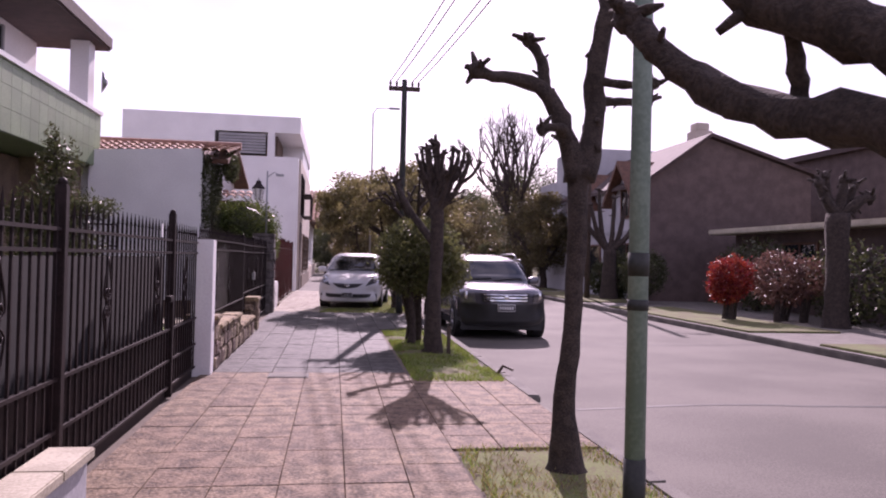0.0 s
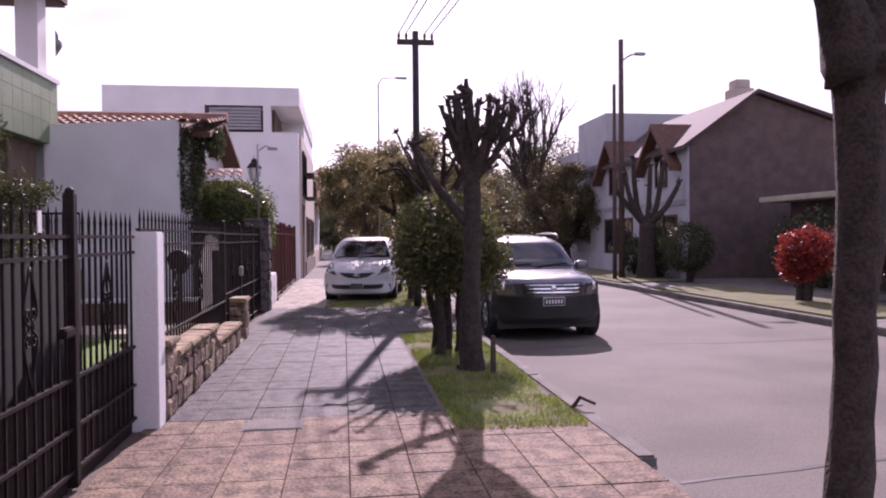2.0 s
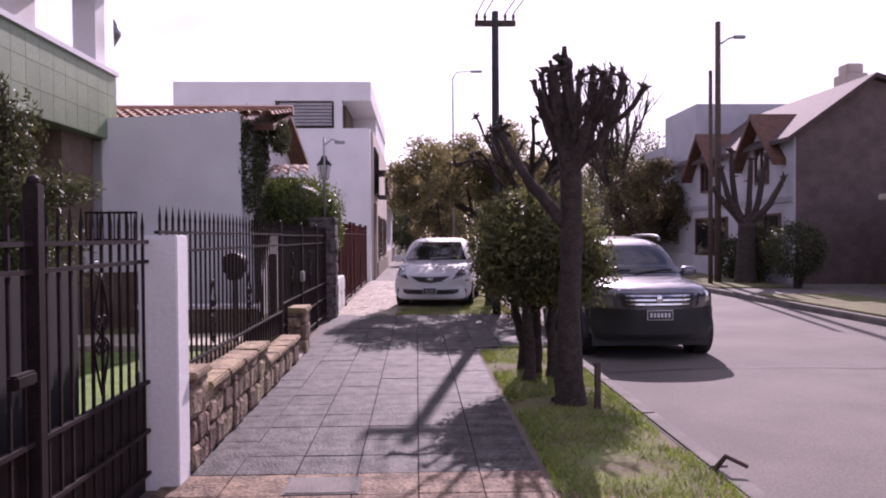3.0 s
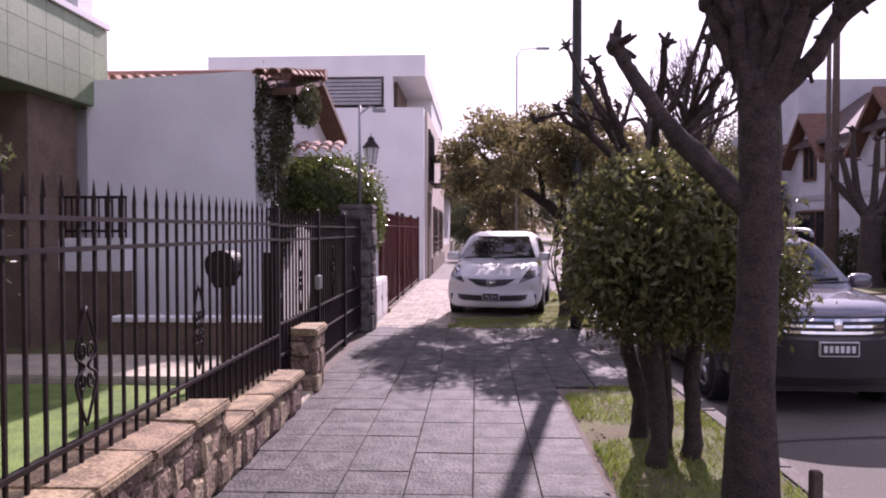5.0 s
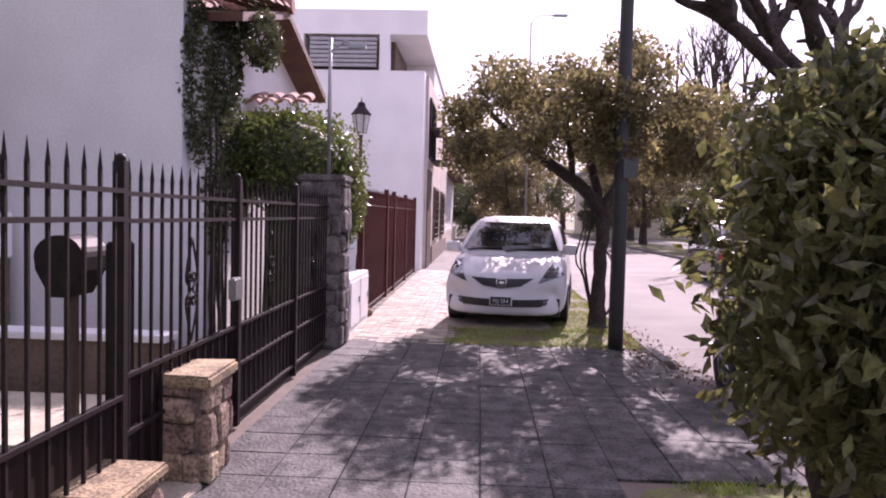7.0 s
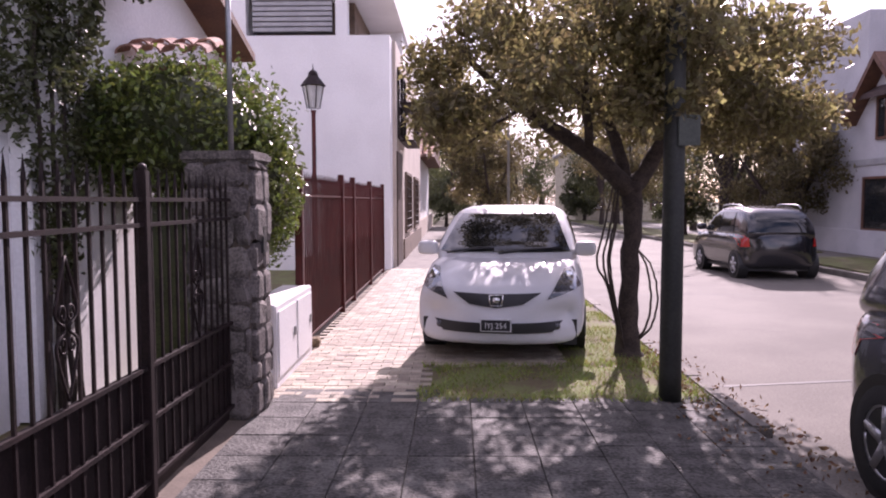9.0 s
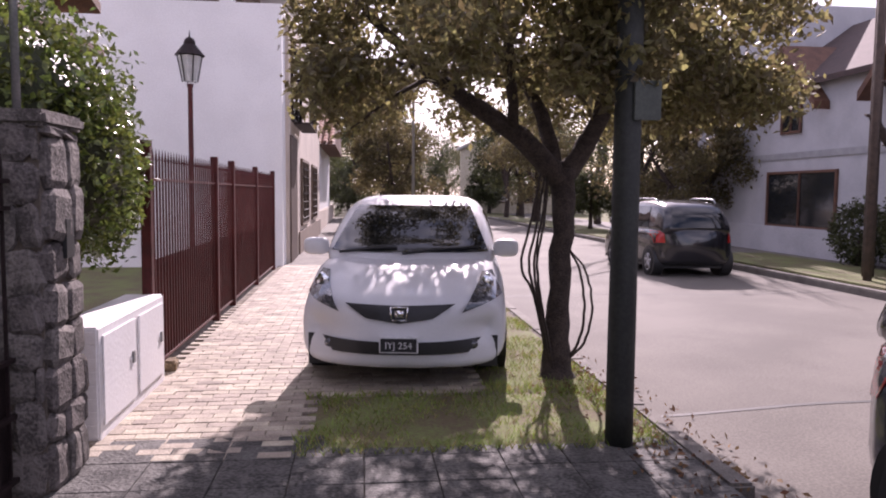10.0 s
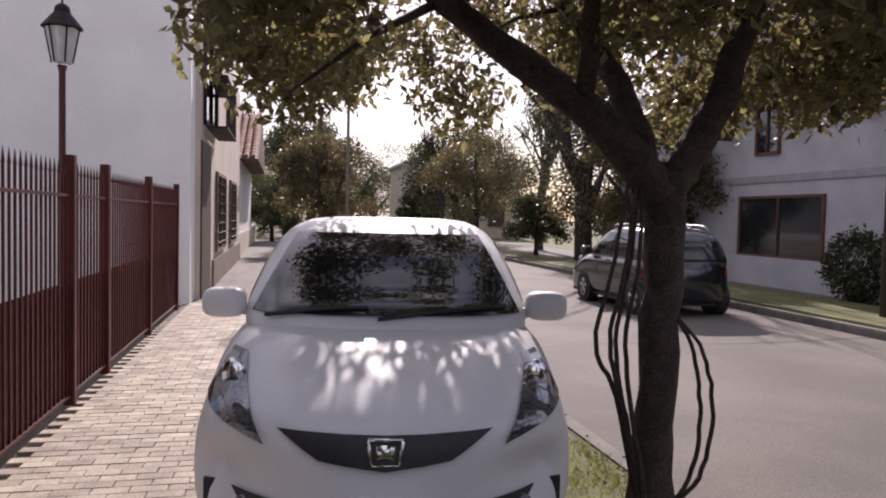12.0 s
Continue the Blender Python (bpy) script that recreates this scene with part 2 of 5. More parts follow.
def leaves(name, blobs, count, size, mat, parent=None, seed=1, shell=0.55, floor=None, aspect=2.0, label="", droop=0.0):
    """Many small folded leaves scattered through ellipsoids (x, y, z, rx, ry, rz)."""
    g = np.random.default_rng(seed)
    w = np.array([b[3] * b[4] * b[5] for b in blobs]) ** 0.75
    pick = g.choice(len(blobs), count, p=w / w.sum())
    B = np.array(blobs)[pick]
    d = g.normal(size=(count, 3))
    d /= np.linalg.norm(d, axis=1)[:, None]
    r = shell + (1 - shell) * g.random(count) ** 0.6
    r *= 1 + 0.11 * g.normal(size=count)
    c = B[:, :3] + d * r[:, None] * B[:, 3:]
    if floor is not None:
        c = c[c[:, 2] > floor]
    n = len(c)
    ax = g.normal(size=(n, 3)) + np.array([0, 0, -droop])
    ax /= np.linalg.norm(ax, axis=1)[:, None]
    sd = np.cross(ax, g.normal(size=(n, 3)))
    sd /= np.linalg.norm(sd, axis=1)[:, None]
    nm = np.cross(ax, sd)
    s = size * (0.6 + 0.8 * g.random(n))[:, None]
    a = c - ax * s * 0.5
    e = c + ax * s * 0.5
    l = c - sd * s / aspect * 0.5 + nm * s * 0.1
    q = c + sd * s / aspect * 0.5 + nm * s * 0.1
    V = np.stack([a, l, e, q], 1).reshape(-1, 3)
    me = bpy.data.meshes.new(name)
    me.vertices.add(4 * n)
    me.vertices.foreach_set("co", V.astype(np.float32).ravel())
    idx = np.arange(4 * n).reshape(-1, 4)
    tri = np.concatenate([idx[:, [0, 1, 2]], idx[:, [0, 2, 3]]], 1).reshape(-1)
    me.loops.add(len(tri))
    me.loops.foreach_set("vertex_index", tri.astype(np.int32))
    me.polygons.add(2 * n)
    me.polygons.foreach_set("loop_start", np.arange(0, 6 * n, 3).astype(np.int32))
    me.update(calc_edges=True)
    me.materials.append(mat)
    ob = new(name, me)
    ob.parent = parent
    if label:
        ob["label"] = label
    return ob


def crumple(bm, amount, freq, seed=0.0):
    for v in bm.verts:
        v.co += noise.noise_vector(v.co * freq + Vector((seed, seed, seed))) * amount
    return bm


# ---- ground, road, pavements ----
KERB, FARKERB, ROADZ = 2.15, 8.6, -0.13
ground = tagged(sheet("ground", [(-400, -300, -0.30), (400, -300, -0.30), (400, 900, -0.30), (-400, 900, -0.30)], [(0, 1, 2, 3)], M_GROUND), "bare earth and grass ground reaching to the horizon", "ground", kind="structure")
road = tagged(part("road", boxed(KERB - 0.05, FARKERB + 0.05, -30, 260, ROADZ - 0.2, ROADZ), M_ROAD), "pale worn concrete street with tar-filled joints", "road", kind="structure")
bm = bmesh.new()
for k, y in enumerate((7.3, 13.0, 19.6, 26.0, 32.5, 39.0)):
    pts, rr = smooth_path([(KERB + 0.1, y, ROADZ), (4.2, y + 0.25, ROADZ), (6.2, y + 0.1, ROADZ), (FARKERB, y + 0.4, ROADZ)], [0.02] * 4, 6, 0.02)
    for p, q in zip(pts, pts[1:]):
        w = 0.018 + 0.014 * random.random()
        vs = [bm.verts.new((p.x, p.y - w, ROADZ + 0.004)), bm.verts.new((q.x, q.y - w, ROADZ + 0.004)), bm.verts.new((q.x, q.y + w, ROADZ + 0.004)), bm.verts.new((p.x, p.y + w, ROADZ + 0.004))]
        bm.faces.new(vs)
part("tar_joint", bm, M_TAR, road, "dark tar-filled joints across the concrete")

pavement = tagged(part("pavement", boxed(-1.71, KERB - 0.12, -12, 60, -0.3, -0.022), M_JOINT), "pavement of aggregate tiles, grey tiles and beige pavers", "pavement", kind="structure")
kerb = thing("kerb", "worn grey concrete kerb along the street", "kerb", kind="structure")
for i in range(48):
    y = -12 + i * 1.5
    dip = 0.07 if 5.6 < y + 0.75 < 8.2 or 14.6 < y + 0.75 < 18.4 else 0.0
    part("kerb_stone", crumple(boxed(KERB - 0.12, KERB + 0.03, y, y + 1.49, -0.3, 0.0 - dip, bev=0.018), 0.008, 5, i), M_KERB, kerb)
far_pavement = tagged(part("far_pavement", boxed(FARKERB, 14, -20, 200, -0.3, -0.01), M_KERB), "concrete pavement across the street", "pavement", kind="structure")
far_kerb = tagged(part("far_kerb", boxed(FARKERB - 0.1, FARKERB + 0.05, -20, 200, -0.3, 0.0, bev=0.02), M_KERB), "grey concrete kerb across the street", "kerb", kind="structure")
bm = bmesh.new()
for y0, y1 in ((-10, 12.2), (14.5, 22.5), (25, 33), (35, 60), (62, 120)):
    box(bm, FARKERB + 0.12, 10.9, y0, y1, -0.05, 0.03, bev=0.02)
far_verge = tagged(part("far_verge", bm, M_GRASSBED), "grass verge across the street", "grass", kind="structure")
lawn = tagged(part("lawn", boxed(-6.5, -1.78, 7.5, 14.2, -0.05, 0.02, bev=0.005), M_LAWN), "bright green mown lawn behind the fence", "lawn", kind="structure")
yard = tagged(part("front_yard", boxed(-30, -1.712, -20, 90, -0.3, -0.02), M_GRASSBED), "front garden lawn behind the iron fence", "lawn", kind="structure")
yard_right = tagged(part("far_yard", boxed(13.9, 80, -20, 200, -0.3, -0.02), M_GRASSBED), "garden ground across the street", "lawn", kind="structure")

# ---- verges with grass ----
VERGES = [(0.92, KERB - 0.13, -12, 5.4, 0.7), (0.94, KERB - 0.13, 8.35, 14.35, 0.12), (-0.33, KERB - 0.13, 18.62, 19.95, 0.3), (1.05, KERB - 0.13, 19.95, 60, 0.4)]


def verge(x0, x1, y0, y1, dry, seed):
    nx, ny = 10, max(8, int((y1 - y0) * 5))
    V, F = [], []
    for j in range(ny + 1):
        for i in range(nx + 1):
            u, v = i / nx, j / ny
            edge = min(u, 1 - u, v * (y1 - y0), (1 - v) * (y1 - y0))
            x = x0 + (x1 - x0) * u + (0.03 * noise.noise(Vector((j * 0.7, seed, 0))) if i in (0,) else 0)
            V.append((x, y0 + (y1 - y0) * v, -0.025 + min(edge * 0.25, 0.035) + 0.012 * noise.noise(Vector((x * 5, j * 0.6, seed)))))
    for j in range(ny):
        for i in range(nx):
            a = j * (nx + 1) + i
            F.append((a, a + 1, a + nx + 2, a + nx + 1))
    ob = tagged(sheet("verge", V, F, M_GRASSBED, smooth=True), "grass verge of patchy turf beside the kerb", "grass", kind="structure")
    g = np.random.default_rng(seed)
    yb = min(y1, 32)
    n = int((x1 - x0) * (yb - max(y0, 2)) * (3000 if dry < 0.2 else 1900))
    c = np.stack([x0 + (x1 - x0) * g.random(n), max(y0, 2) + (yb - max(y0, 2)) * g.random(n)], 1)
    for kind, keep, mat in (("grass_blades", g.random(n) > dry, M_BLADE), ("dry_grass_blades", g.random(n) < dry * 0.7, M_DRYBLADE)):
        p = c[keep]
        pn = np.array([noise.noise(Vector((q[0] * 1.6, q[1] * 1.6, seed))) for q in p])
        p = p[pn > -0.28 + 0.2 * g.random(len(p))]
        m = len(p)
        h = 0.025 + 0.04 * g.random(m)
        a = g.random(m) * 6.283
        dx, dy = np.cos(a), np.sin(a)
        w = 0.005
        base = np.full(m, -0.005)
        lean = h * 0.7
        a0 = g.random(m) * 6.283
        V = np.stack([np.stack([p[:, 0] - dx * w, p[:, 1] - dy * w, base], 1), np.stack([p[:, 0] + dx * w, p[:, 1] + dy * w, base], 1), np.stack([p[:, 0] + np.cos(a0) * lean, p[:, 1] + np.sin(a0) * lean, base + h], 1)], 1).reshape(-1, 3)
        me = bpy.data.meshes.new(kind)
        me.vertices.add(3 * m)
        me.vertices.foreach_set("co", V.astype(np.float32).ravel())
        me.loops.add(3 * m)
        me.loops.foreach_set("vertex_index", np.arange(3 * m).astype(np.int32))
        me.polygons.add(m)
        me.polygons.foreach_set("loop_start", np.arange(0, 3 * m, 3).astype(np.int32))
        me.update(calc_edges=True)
        me.materials.append(mat)
        tagged(new(kind, me), "short tufts of grass on the verge" if kind[0] == "g" else "dry straw-coloured grass on the verge", "grass", kind="stuff")
    return ob


for k, v in enumerate(VERGES):
    verge(*v, k + 3)


# ---- houses ----
def house(name, label):
    return thing(name, label, "house")


def window(parent, x0, x1, y, z0, z1, axis="y", out=-1, frame_mat=None, name="window"):
    """A framed pane set in a face; axis is the face's normal, out its sign."""
    def b(u0, u1, d0, d1, za, zb, bev=0.0):
        lo, hi = sorted((y + out * d0, y + out * d1))
        return boxed(u0, u1, lo, hi, za, zb, bev) if axis == "y" else boxed(lo, hi, u0, u1, za, zb, bev)
    w = part(name, b(x0, x1, 0.004, 0.02, z0, z1), M_WINDOW, parent, "dark window glass")
    f = 0.07
    bm = bmesh.new()
    for u0, u1, za, zb in ((x0 - f, x1 + f, z1, z1 + f), (x0 - f, x1 + f, z0 - f, z0), (x0 - f, x0, z0, z1), (x1, x1 + f, z0, z1), ((x0 + x1) / 2 - 0.02, (x0 + x1) / 2 + 0.02, z0, z1)):
        lo, hi = sorted((y + out * 0.0, y + out * 0.06))
        box(bm, *((u0, u1, lo, hi, za, zb) if axis == "y" else (lo, hi, u0, u1, za, zb)))
    part("window_frame", bm, frame_mat or M_TIMBER, w)
    return w


# green balcony house
h = house("balcony_house", "two-storey house with a green-tiled balcony and brown lower wall")
part("wall", boxed(-14, -6.6, -2, 18.1, -0.1, 3.3), M_BROWNWALL, h, "brown brick ground floor wall")
part("corner_wall", boxed(-6.6, -5.75, 16.6, 17.78, -0.1, 3.35), M_BROWNWALL, h)
part("upper_wall", boxed(-14, -6.9, -2, 18.1, 3.3, 6.2), M_WHITE, h, "pale upper floor wall")
balcony = part("balcony", boxed(-6.9, -5.5, -1, 18.15, 3.35, 4.55), M_GREEN, h, "balcony parapet faced in green tiles")
bm = bmesh.new()
box(bm, -6.95, -5.44, -1, 18.22, 4.555, 4.64)
part("coping", bm, M_WHITE, balcony, "white coping")
bm = bmesh.new()
for i in range(48):
    for j in range(3):
        box(bm, -5.499, -5.49, -0.98 + i * 0.4, -0.98 + i * 0.4 + 0.392, 3.36 + j * 0.397, 3.36 + j * 0.397 + 0.39)
for i in range(3):
    for j in range(3):
        box(bm, -6.85 + i * 0.45, -6.85 + i * 0.45 + 0.44, 18.15, 18.156, 3.36 + j * 0.397, 3.36 + j * 0.397 + 0.39)
part("green_tile", bm, M_GREEN, balcony)
part("roof", boxed(-14.5, -5.35, -2, 18.5, 6.15, 6.5, bev=0.05), M_DARKROOF, h, "dark flat roof slab with deep eaves")
part("balcony_door", boxed(-6.9, -6.86, 13.2, 16.2, 4.0, 5.95), M_WINDOW, h, "dark sliding balcony door")
for y in (13.1, 14.7, 16.2):
    part("door_frame", boxed(-6.9, -6.83, y, y + 0.08, 3.9, 6.0), M_SHUTTER, h)
part("corner_column", boxed(-6.0, -5.6, 17.6, 18.0, 4.6, 6.15), M_WHITE, h, "white corner column")
bm = bmesh.new()
bmesh.ops.create_cone(bm, segments=20, radius1=0.26, radius2=0.05, depth=0.12, cap_ends=True, matrix=pose(-5.35, 17.95, 5.3, 0, 90, 20))
part("satellite_dish", bm, M_METAL, h, "grey satellite dish on the corner", smooth=True)
part("air_conditioner", boxed(-6.85, -6.4, 11.6, 12.5, 4.75, 5.35, bev=0.03), M_SHUTTER, h, "white air conditioner box")
part("door", boxed(-6.6, -6.56, 14.2, 15.2, 0, 2.2), M_DARKWOOD, h, "brown wooden door")
# flat dark panel painted in for the shade of the garage front
part("garage_shade", boxed(-6.6, -6.57, 6.2, 12.5, 0.4, 2.4), M_DARKWOOD, h, "dark panel standing in for the garage shade")

pw = part("porch_wall", boxed(-5.75, -4.85, 17.3, 17.6, -0.05, 0.95), M_BROWNWALL, h, "brown porch wall")
part("porch_band", boxed(-5.77, -4.83, 17.28, 17.62, 0.95, 1.42, bev=0.01), M_WHITE, pw, "pale painted porch parapet")
for z in (1.5, 1.98):
    part("rail", boxed(-5.75, -4.85, 17.42, 17.46, z, z + 0.04), M_IRON, pw, "dark iron porch rail")
for k in range(10):
    part("rail_bar", boxed(-5.75 + k * 0.098, -5.73 + k * 0.098, 17.43, 17.45, 1.42, 1.98), M_IRON, pw)

# gabled white house with clay tiles
h = house("tiled_house", "white rendered house with a clay tile roof")
WA = -3.1
bm = bmesh.new()
vs = [(-5.6, 17.8, -0.1), (WA, 17.8, -0.1), (WA, 17.8, 3.85), (-5.6, 17.8, 3.72)]
f = bm.faces.new([bm.verts.new(v) for v in vs])
r = bmesh.ops.extrude_face_region(bm, geom=[f])
bmesh.ops.translate(bm, verts=[v for v in r["geom"] if isinstance(v, bmesh.types.BMVert)], vec=(0, 0.25, 0))
bmesh.ops.recalc_face_normals(bm, faces=bm.faces)
part("side_wall", bm, M_WHITE, h, "plain white side wall")
bm = bmesh.new()
vs = [(-2.95, 18.05, 0), (-2.95, 22.2, 0), (-2.95, 22.2, 3.4), (-2.95, 20.0, 4.05), (-2.95, 18.05, 3.5)]
f = bm.faces.new([bm.verts.new(v) for v in vs])
r = bmesh.ops.extrude_face_region(bm, geom=[f])
bmesh.ops.translate(bm, verts=[v for v in r["geom"] if isinstance(v, bmesh.types.BMVert)], vec=(-5, 0, 0))
bmesh.ops.recalc_face_normals(bm, faces=bm.faces)
part("wall", bm, M_WHITE, h, "white gable wall")


def tile_roof(parent, x0, x1, ya, za, yb, zb, pitch=0.2):
    """Half-round clay tiles on a slope from the ridge (ya, za) to the eave (yb, zb), columns along x."""
    L = math.hypot(yb - ya, zb - za)
    rows = max(2, int(L / 0.35))
    cols = int((x1 - x0) / pitch)
    V, F = [], []
    for i in range(cols):
        cx = x0 + (i + 0.5) * pitch
        for j in range(rows):
            b0 = len(V)
            for e, (t, lift, rad) in enumerate(((j / rows, 0.02, 0.085), ((j + 1.1) / rows, 0.045, 0.105))):
                y, z = ya + (yb - ya) * t, za + (zb - za) * t + lift
                for k in range(7):
                    a = math.pi * k / 6
                    V.append((cx + rad * math.cos(a), y, z + rad * math.sin(a) * 0.8))
                for k in range(7):
                    a = math.pi * k / 6
                    V.append((cx + (rad - 0.02) * math.cos(a), y, z + (rad - 0.02) * math.sin(a) * 0.8))
            for k in range(6):
                F.append((b0 + k, b0 + k + 1, b0 + 14 + k + 1, b0 + 14 + k))
                F.append((b0 + 14 + k, b0 + 14 + k + 1, b0 + 21 + k + 1, b0 + 21 + k))
    ob = sheet("roof_tile", V, F, M_ROOF, parent, smooth=False, label="rows of half-round clay roof tiles")
    ob["kind"] = "stuff"
    return ob


bm = bmesh.new()
for (ya, za, yb, zb) in ((20.0, 4.17, 18.06, 3.64), (20.0, 4.17, 22.4, 3.42)):
    vs = [(-9, ya, za), (-2.55, ya, za), (-2.55, yb, zb), (-9, yb, zb)]
    f = bm.faces.new([bm.verts.new(v) for v in vs])
    r = bmesh.ops.extrude_face_region(bm, geom=[f])
    bmesh.ops.translate(bm, verts=[v for v in r["geom"] if isinstance(v, bmesh.types.BMVert)], vec=(0, 0, -0.1))
bmesh.ops.recalc_face_normals(bm, faces=bm.faces)
roof = part("roof", bm, M_TIMBER, h, "timber roof deck")
tile_roof(roof, -6.6, -3.2, 20.0, 4.18, 18.1, 3.66)
tile_roof(roof, -3.1, -2.5, 20.0, 4.18, 17.7, 3.74)
tile_roof(roof, -6.6, -2.5, 20.0, 4.18, 22.45, 3.43)
bm = bmesh.new()
tube(bm, [(-9, 20, 4.24), (-2.5, 20, 4.24)], [0.11, 0.11], 8)
part("ridge_tile", bm, M_ROOF, roof)
bm = boxed(-2.95, -2.2, 19.6, 21.4, 2.72, 2.78)
canopy = part("canopy", bm, M_TIMBER, h, "small clay-tiled canopy")
tile_roof(canopy, -2.95, -2.1, 19.9, 3.0, 19.4, 2.8)
ivy = thing("climbing_ivy", "dark ivy climbing the corner of the white gable wall, standing in for its shade too", "plant")
# dense dark leaves serve as ivy and as the corner's shadow column
leaves("foliage", [(-2.9, 18.5, 3.1, 0.15, 0.5, 0.7), (-2.6, 18.9, 3.55, 0.2, 0.6, 0.35), (-2.9, 18.3, 2.0, 0.14, 0.35, 1.1), (-3.0, 17.95, 2.9, 0.16, 0.25, 0.9)], 7500, 0.065, M_DARKLEAF, ivy, 7)
for k in range(4):
    bm = bmesh.new()
    tube(bm, *smooth_path([(-2.9, 18.1 + 0.15 * k, -0.02), (-2.91, 18.15 + 0.12 * k, 1.2), (-2.9, 18.05 + 0.2 * k, 2.3), (-2.9, 18.1 + 0.2 * k, 3.3)], [0.025, 0.02, 0.015, 0.01], 4, 0.015, random.Random(k)), 6)
    part("stem", bm, M_BARK, ivy, "bare woody ivy stem", smooth=True)

# flat-roofed white house
h = house("white_house", "two-storey white house with a flat roof and louvred loggia")
WY = 29.8
part("wall", boxed(-8.2, -1.5, WY, 42, -0.1, 5.3), M_WHITE, h, "white rendered side wall")
part("upper_wall", boxed(-8.2, -4.75, WY + 0.004, 42, 5.3, 6.9), M_WHITE, h)
part("parapet", boxed(-4.75, -1.45, WY - 0.002, 42, 6.25, 6.9), M_WHITE, h, "white roof parapet")
part("back_wall", boxed(-4.75, -2.4, WY + 0.9, 41.9, 5.3, 6.25), M_BROWNWALL, h)
part("pier", boxed(-2.72, -2.45, WY + 0.002, WY + 0.3, 5.3, 6.25), M_WHITE, h)
part("far_wall", boxed(-2.4, -1.5, WY + 4, 42, 5.3, 6.25), M_WHITE, h)
# near-black backing puts the shade between the slats into colour
lv = part("louvre", boxed(-4.6, -2.8, WY + 0.1, WY + 0.14, 5.36, 6.2), M_INNERSHADE, h, "grey louvred screen")
for i in range(7):
    bm = boxed(-4.6, -2.8, WY + 0.02, WY + 0.1, 5.4 + i * 0.115, 5.485 + i * 0.115)
    part("slat", bm, M_SHUTTER, lv)
part("facade", boxed(-1.5, -1.42, WY + 0.6, 42, -0.1, 5.3), M_BEIGE, h, "beige rendered street facade")
part("facade_base", boxed(-1.42, -1.38, WY + 2.9, 42, -0.1, 0.55), M_BROWNWALL, h)
part("entrance", boxed(-1.42, -1.39, WY + 0.7, WY + 2.3, 0, 2.75), M_DARKWOOD, h, "dark recessed entrance door")
for y in (33.4, 37.4):
    w = window(h, y, y + 2.3, -1.42, 0.75, 2.3, "x", 1, M_BROWNWALL)
    bm = bmesh.new()
    for k in range(7):
        box(bm, -1.36, -1.33, y, y + 2.3, 0.85 + k * 0.21, 0.87 + k * 0.21)
    part("window_bars", bm, M_IRON, w)
w = window(h, 30.9, 33.2, -1.42, 3.15, 4.7, "x", 1, M_IRON)
bm = bmesh.new()
for z in (3.0, 3.9):
    box(bm, -1.36, -1.0, 30.8, 33.3, z, z + 0.04)
for k in range(13):
    part("balcony_bar", boxed(-1.03, -1.0, 30.8 + k * 0.2, 30.82 + k * 0.2, 3.04, 3.9), M_IRON, h)
part("balcony_rail", bm, M_IRON, h, "small iron window balcony")

# far house with a clay roof, same side
h = house("far_tiled_house", "far white house with a clay tile gable roof")
part("wall", boxed(-9, -1.55, 44, 54, -0.1, 3.6), M_WHITE, h)
bm = bmesh.new()
vs = [(-9.5, 43.6, 3.4), (-0.9, 43.6, 3.4), (-0.9, 48.8, 5.6), (-9.5, 48.8, 5.6), (-0.9, 54.3, 3.4), (-9.5, 54.3, 3.4)]
vv = [bm.verts.new(v) for v in vs]
for f in ((0, 1, 2, 3), (3, 2, 4, 5), (1, 4, 2), (0, 3, 5), (0, 5, 4, 1)):
    bm.faces.new([vv[i] for i in f])
part("roof", bm, M_TIMBER, h, "timber gable")
tile_roof(h, -9.4, -0.9, 48.8, 5.62, 43.5, 3.42, 0.25)
part("garden_wall", boxed(-1.75, -1.5, 42.1, 60, -0.1, 0.8, bev=0.03), M_BEIGE, h, "low beige garden wall")

# houses across the street
h = house("gabled_house", "white two-storey house with a side wall coloured dark for shade and brown gables")
HX = 11.8
bm = bmesh.new()
vs = [(HX, 26.5, -0.1), (18.5, 26.5, -0.1), (18.5, 26.5, 5.0), (14.2, 26.5, 6.3), (HX, 26.5, 4.6)]
f = bm.faces.new([bm.verts.new(v) for v in vs])
r = bmesh.ops.extrude_face_region(bm, geom=[f])
bmesh.ops.translate(bm, verts=[v for v in r["geom"] if isinstance(v, bmesh.types.BMVert)], vec=(0, 10.0, 0))
bmesh.ops.recalc_face_normals(bm, faces=bm.faces)
# side turned from the sun, its shade put into the brick colour
part("wall", bm, M_SHADEDBRICK, h, "brick gable wall with its shade in the dark colour")
# white facade, tower and wing get their shade from the greyed colour
part("facade", boxed(HX - 0.06, HX, 26.53, 36.5, -0.1, 4.55), M_GREYSHADE, h, "white rendered street facade, greyed in colour for shade")
bm = bmesh.new()
for a, b in (((HX - 0.35, 4.38), (14.2, 6.34)), ((14.2, 6.34), (18.8, 4.95))):
    vs = [(a[0], 26.3, a[1]), (b[0], 26.3, b[1]), (b[0], 36.6, b[1]), (a[0], 36.6, a[1])]
    f = bm.faces.new([bm.verts.new(v) for v in vs])
    r = bmesh.ops.extrude_face_region(bm, geom=[f])
    bmesh.ops.translate(bm, verts=[v for v in r["geom"] if isinstance(v, bmesh.types.BMVert)], vec=(0, 0, 0.14))
bmesh.ops.recalc_face_normals(bm, faces=bm.faces)
roof = part("roof", bm, M_DARKROOF, h, "grey shingle roof")
part("chimney", boxed(15.2, 16.0, 29.6, 30.4, 5.0, 7.2, bev=0.03), M_BEIGE, roof, "beige chimney")
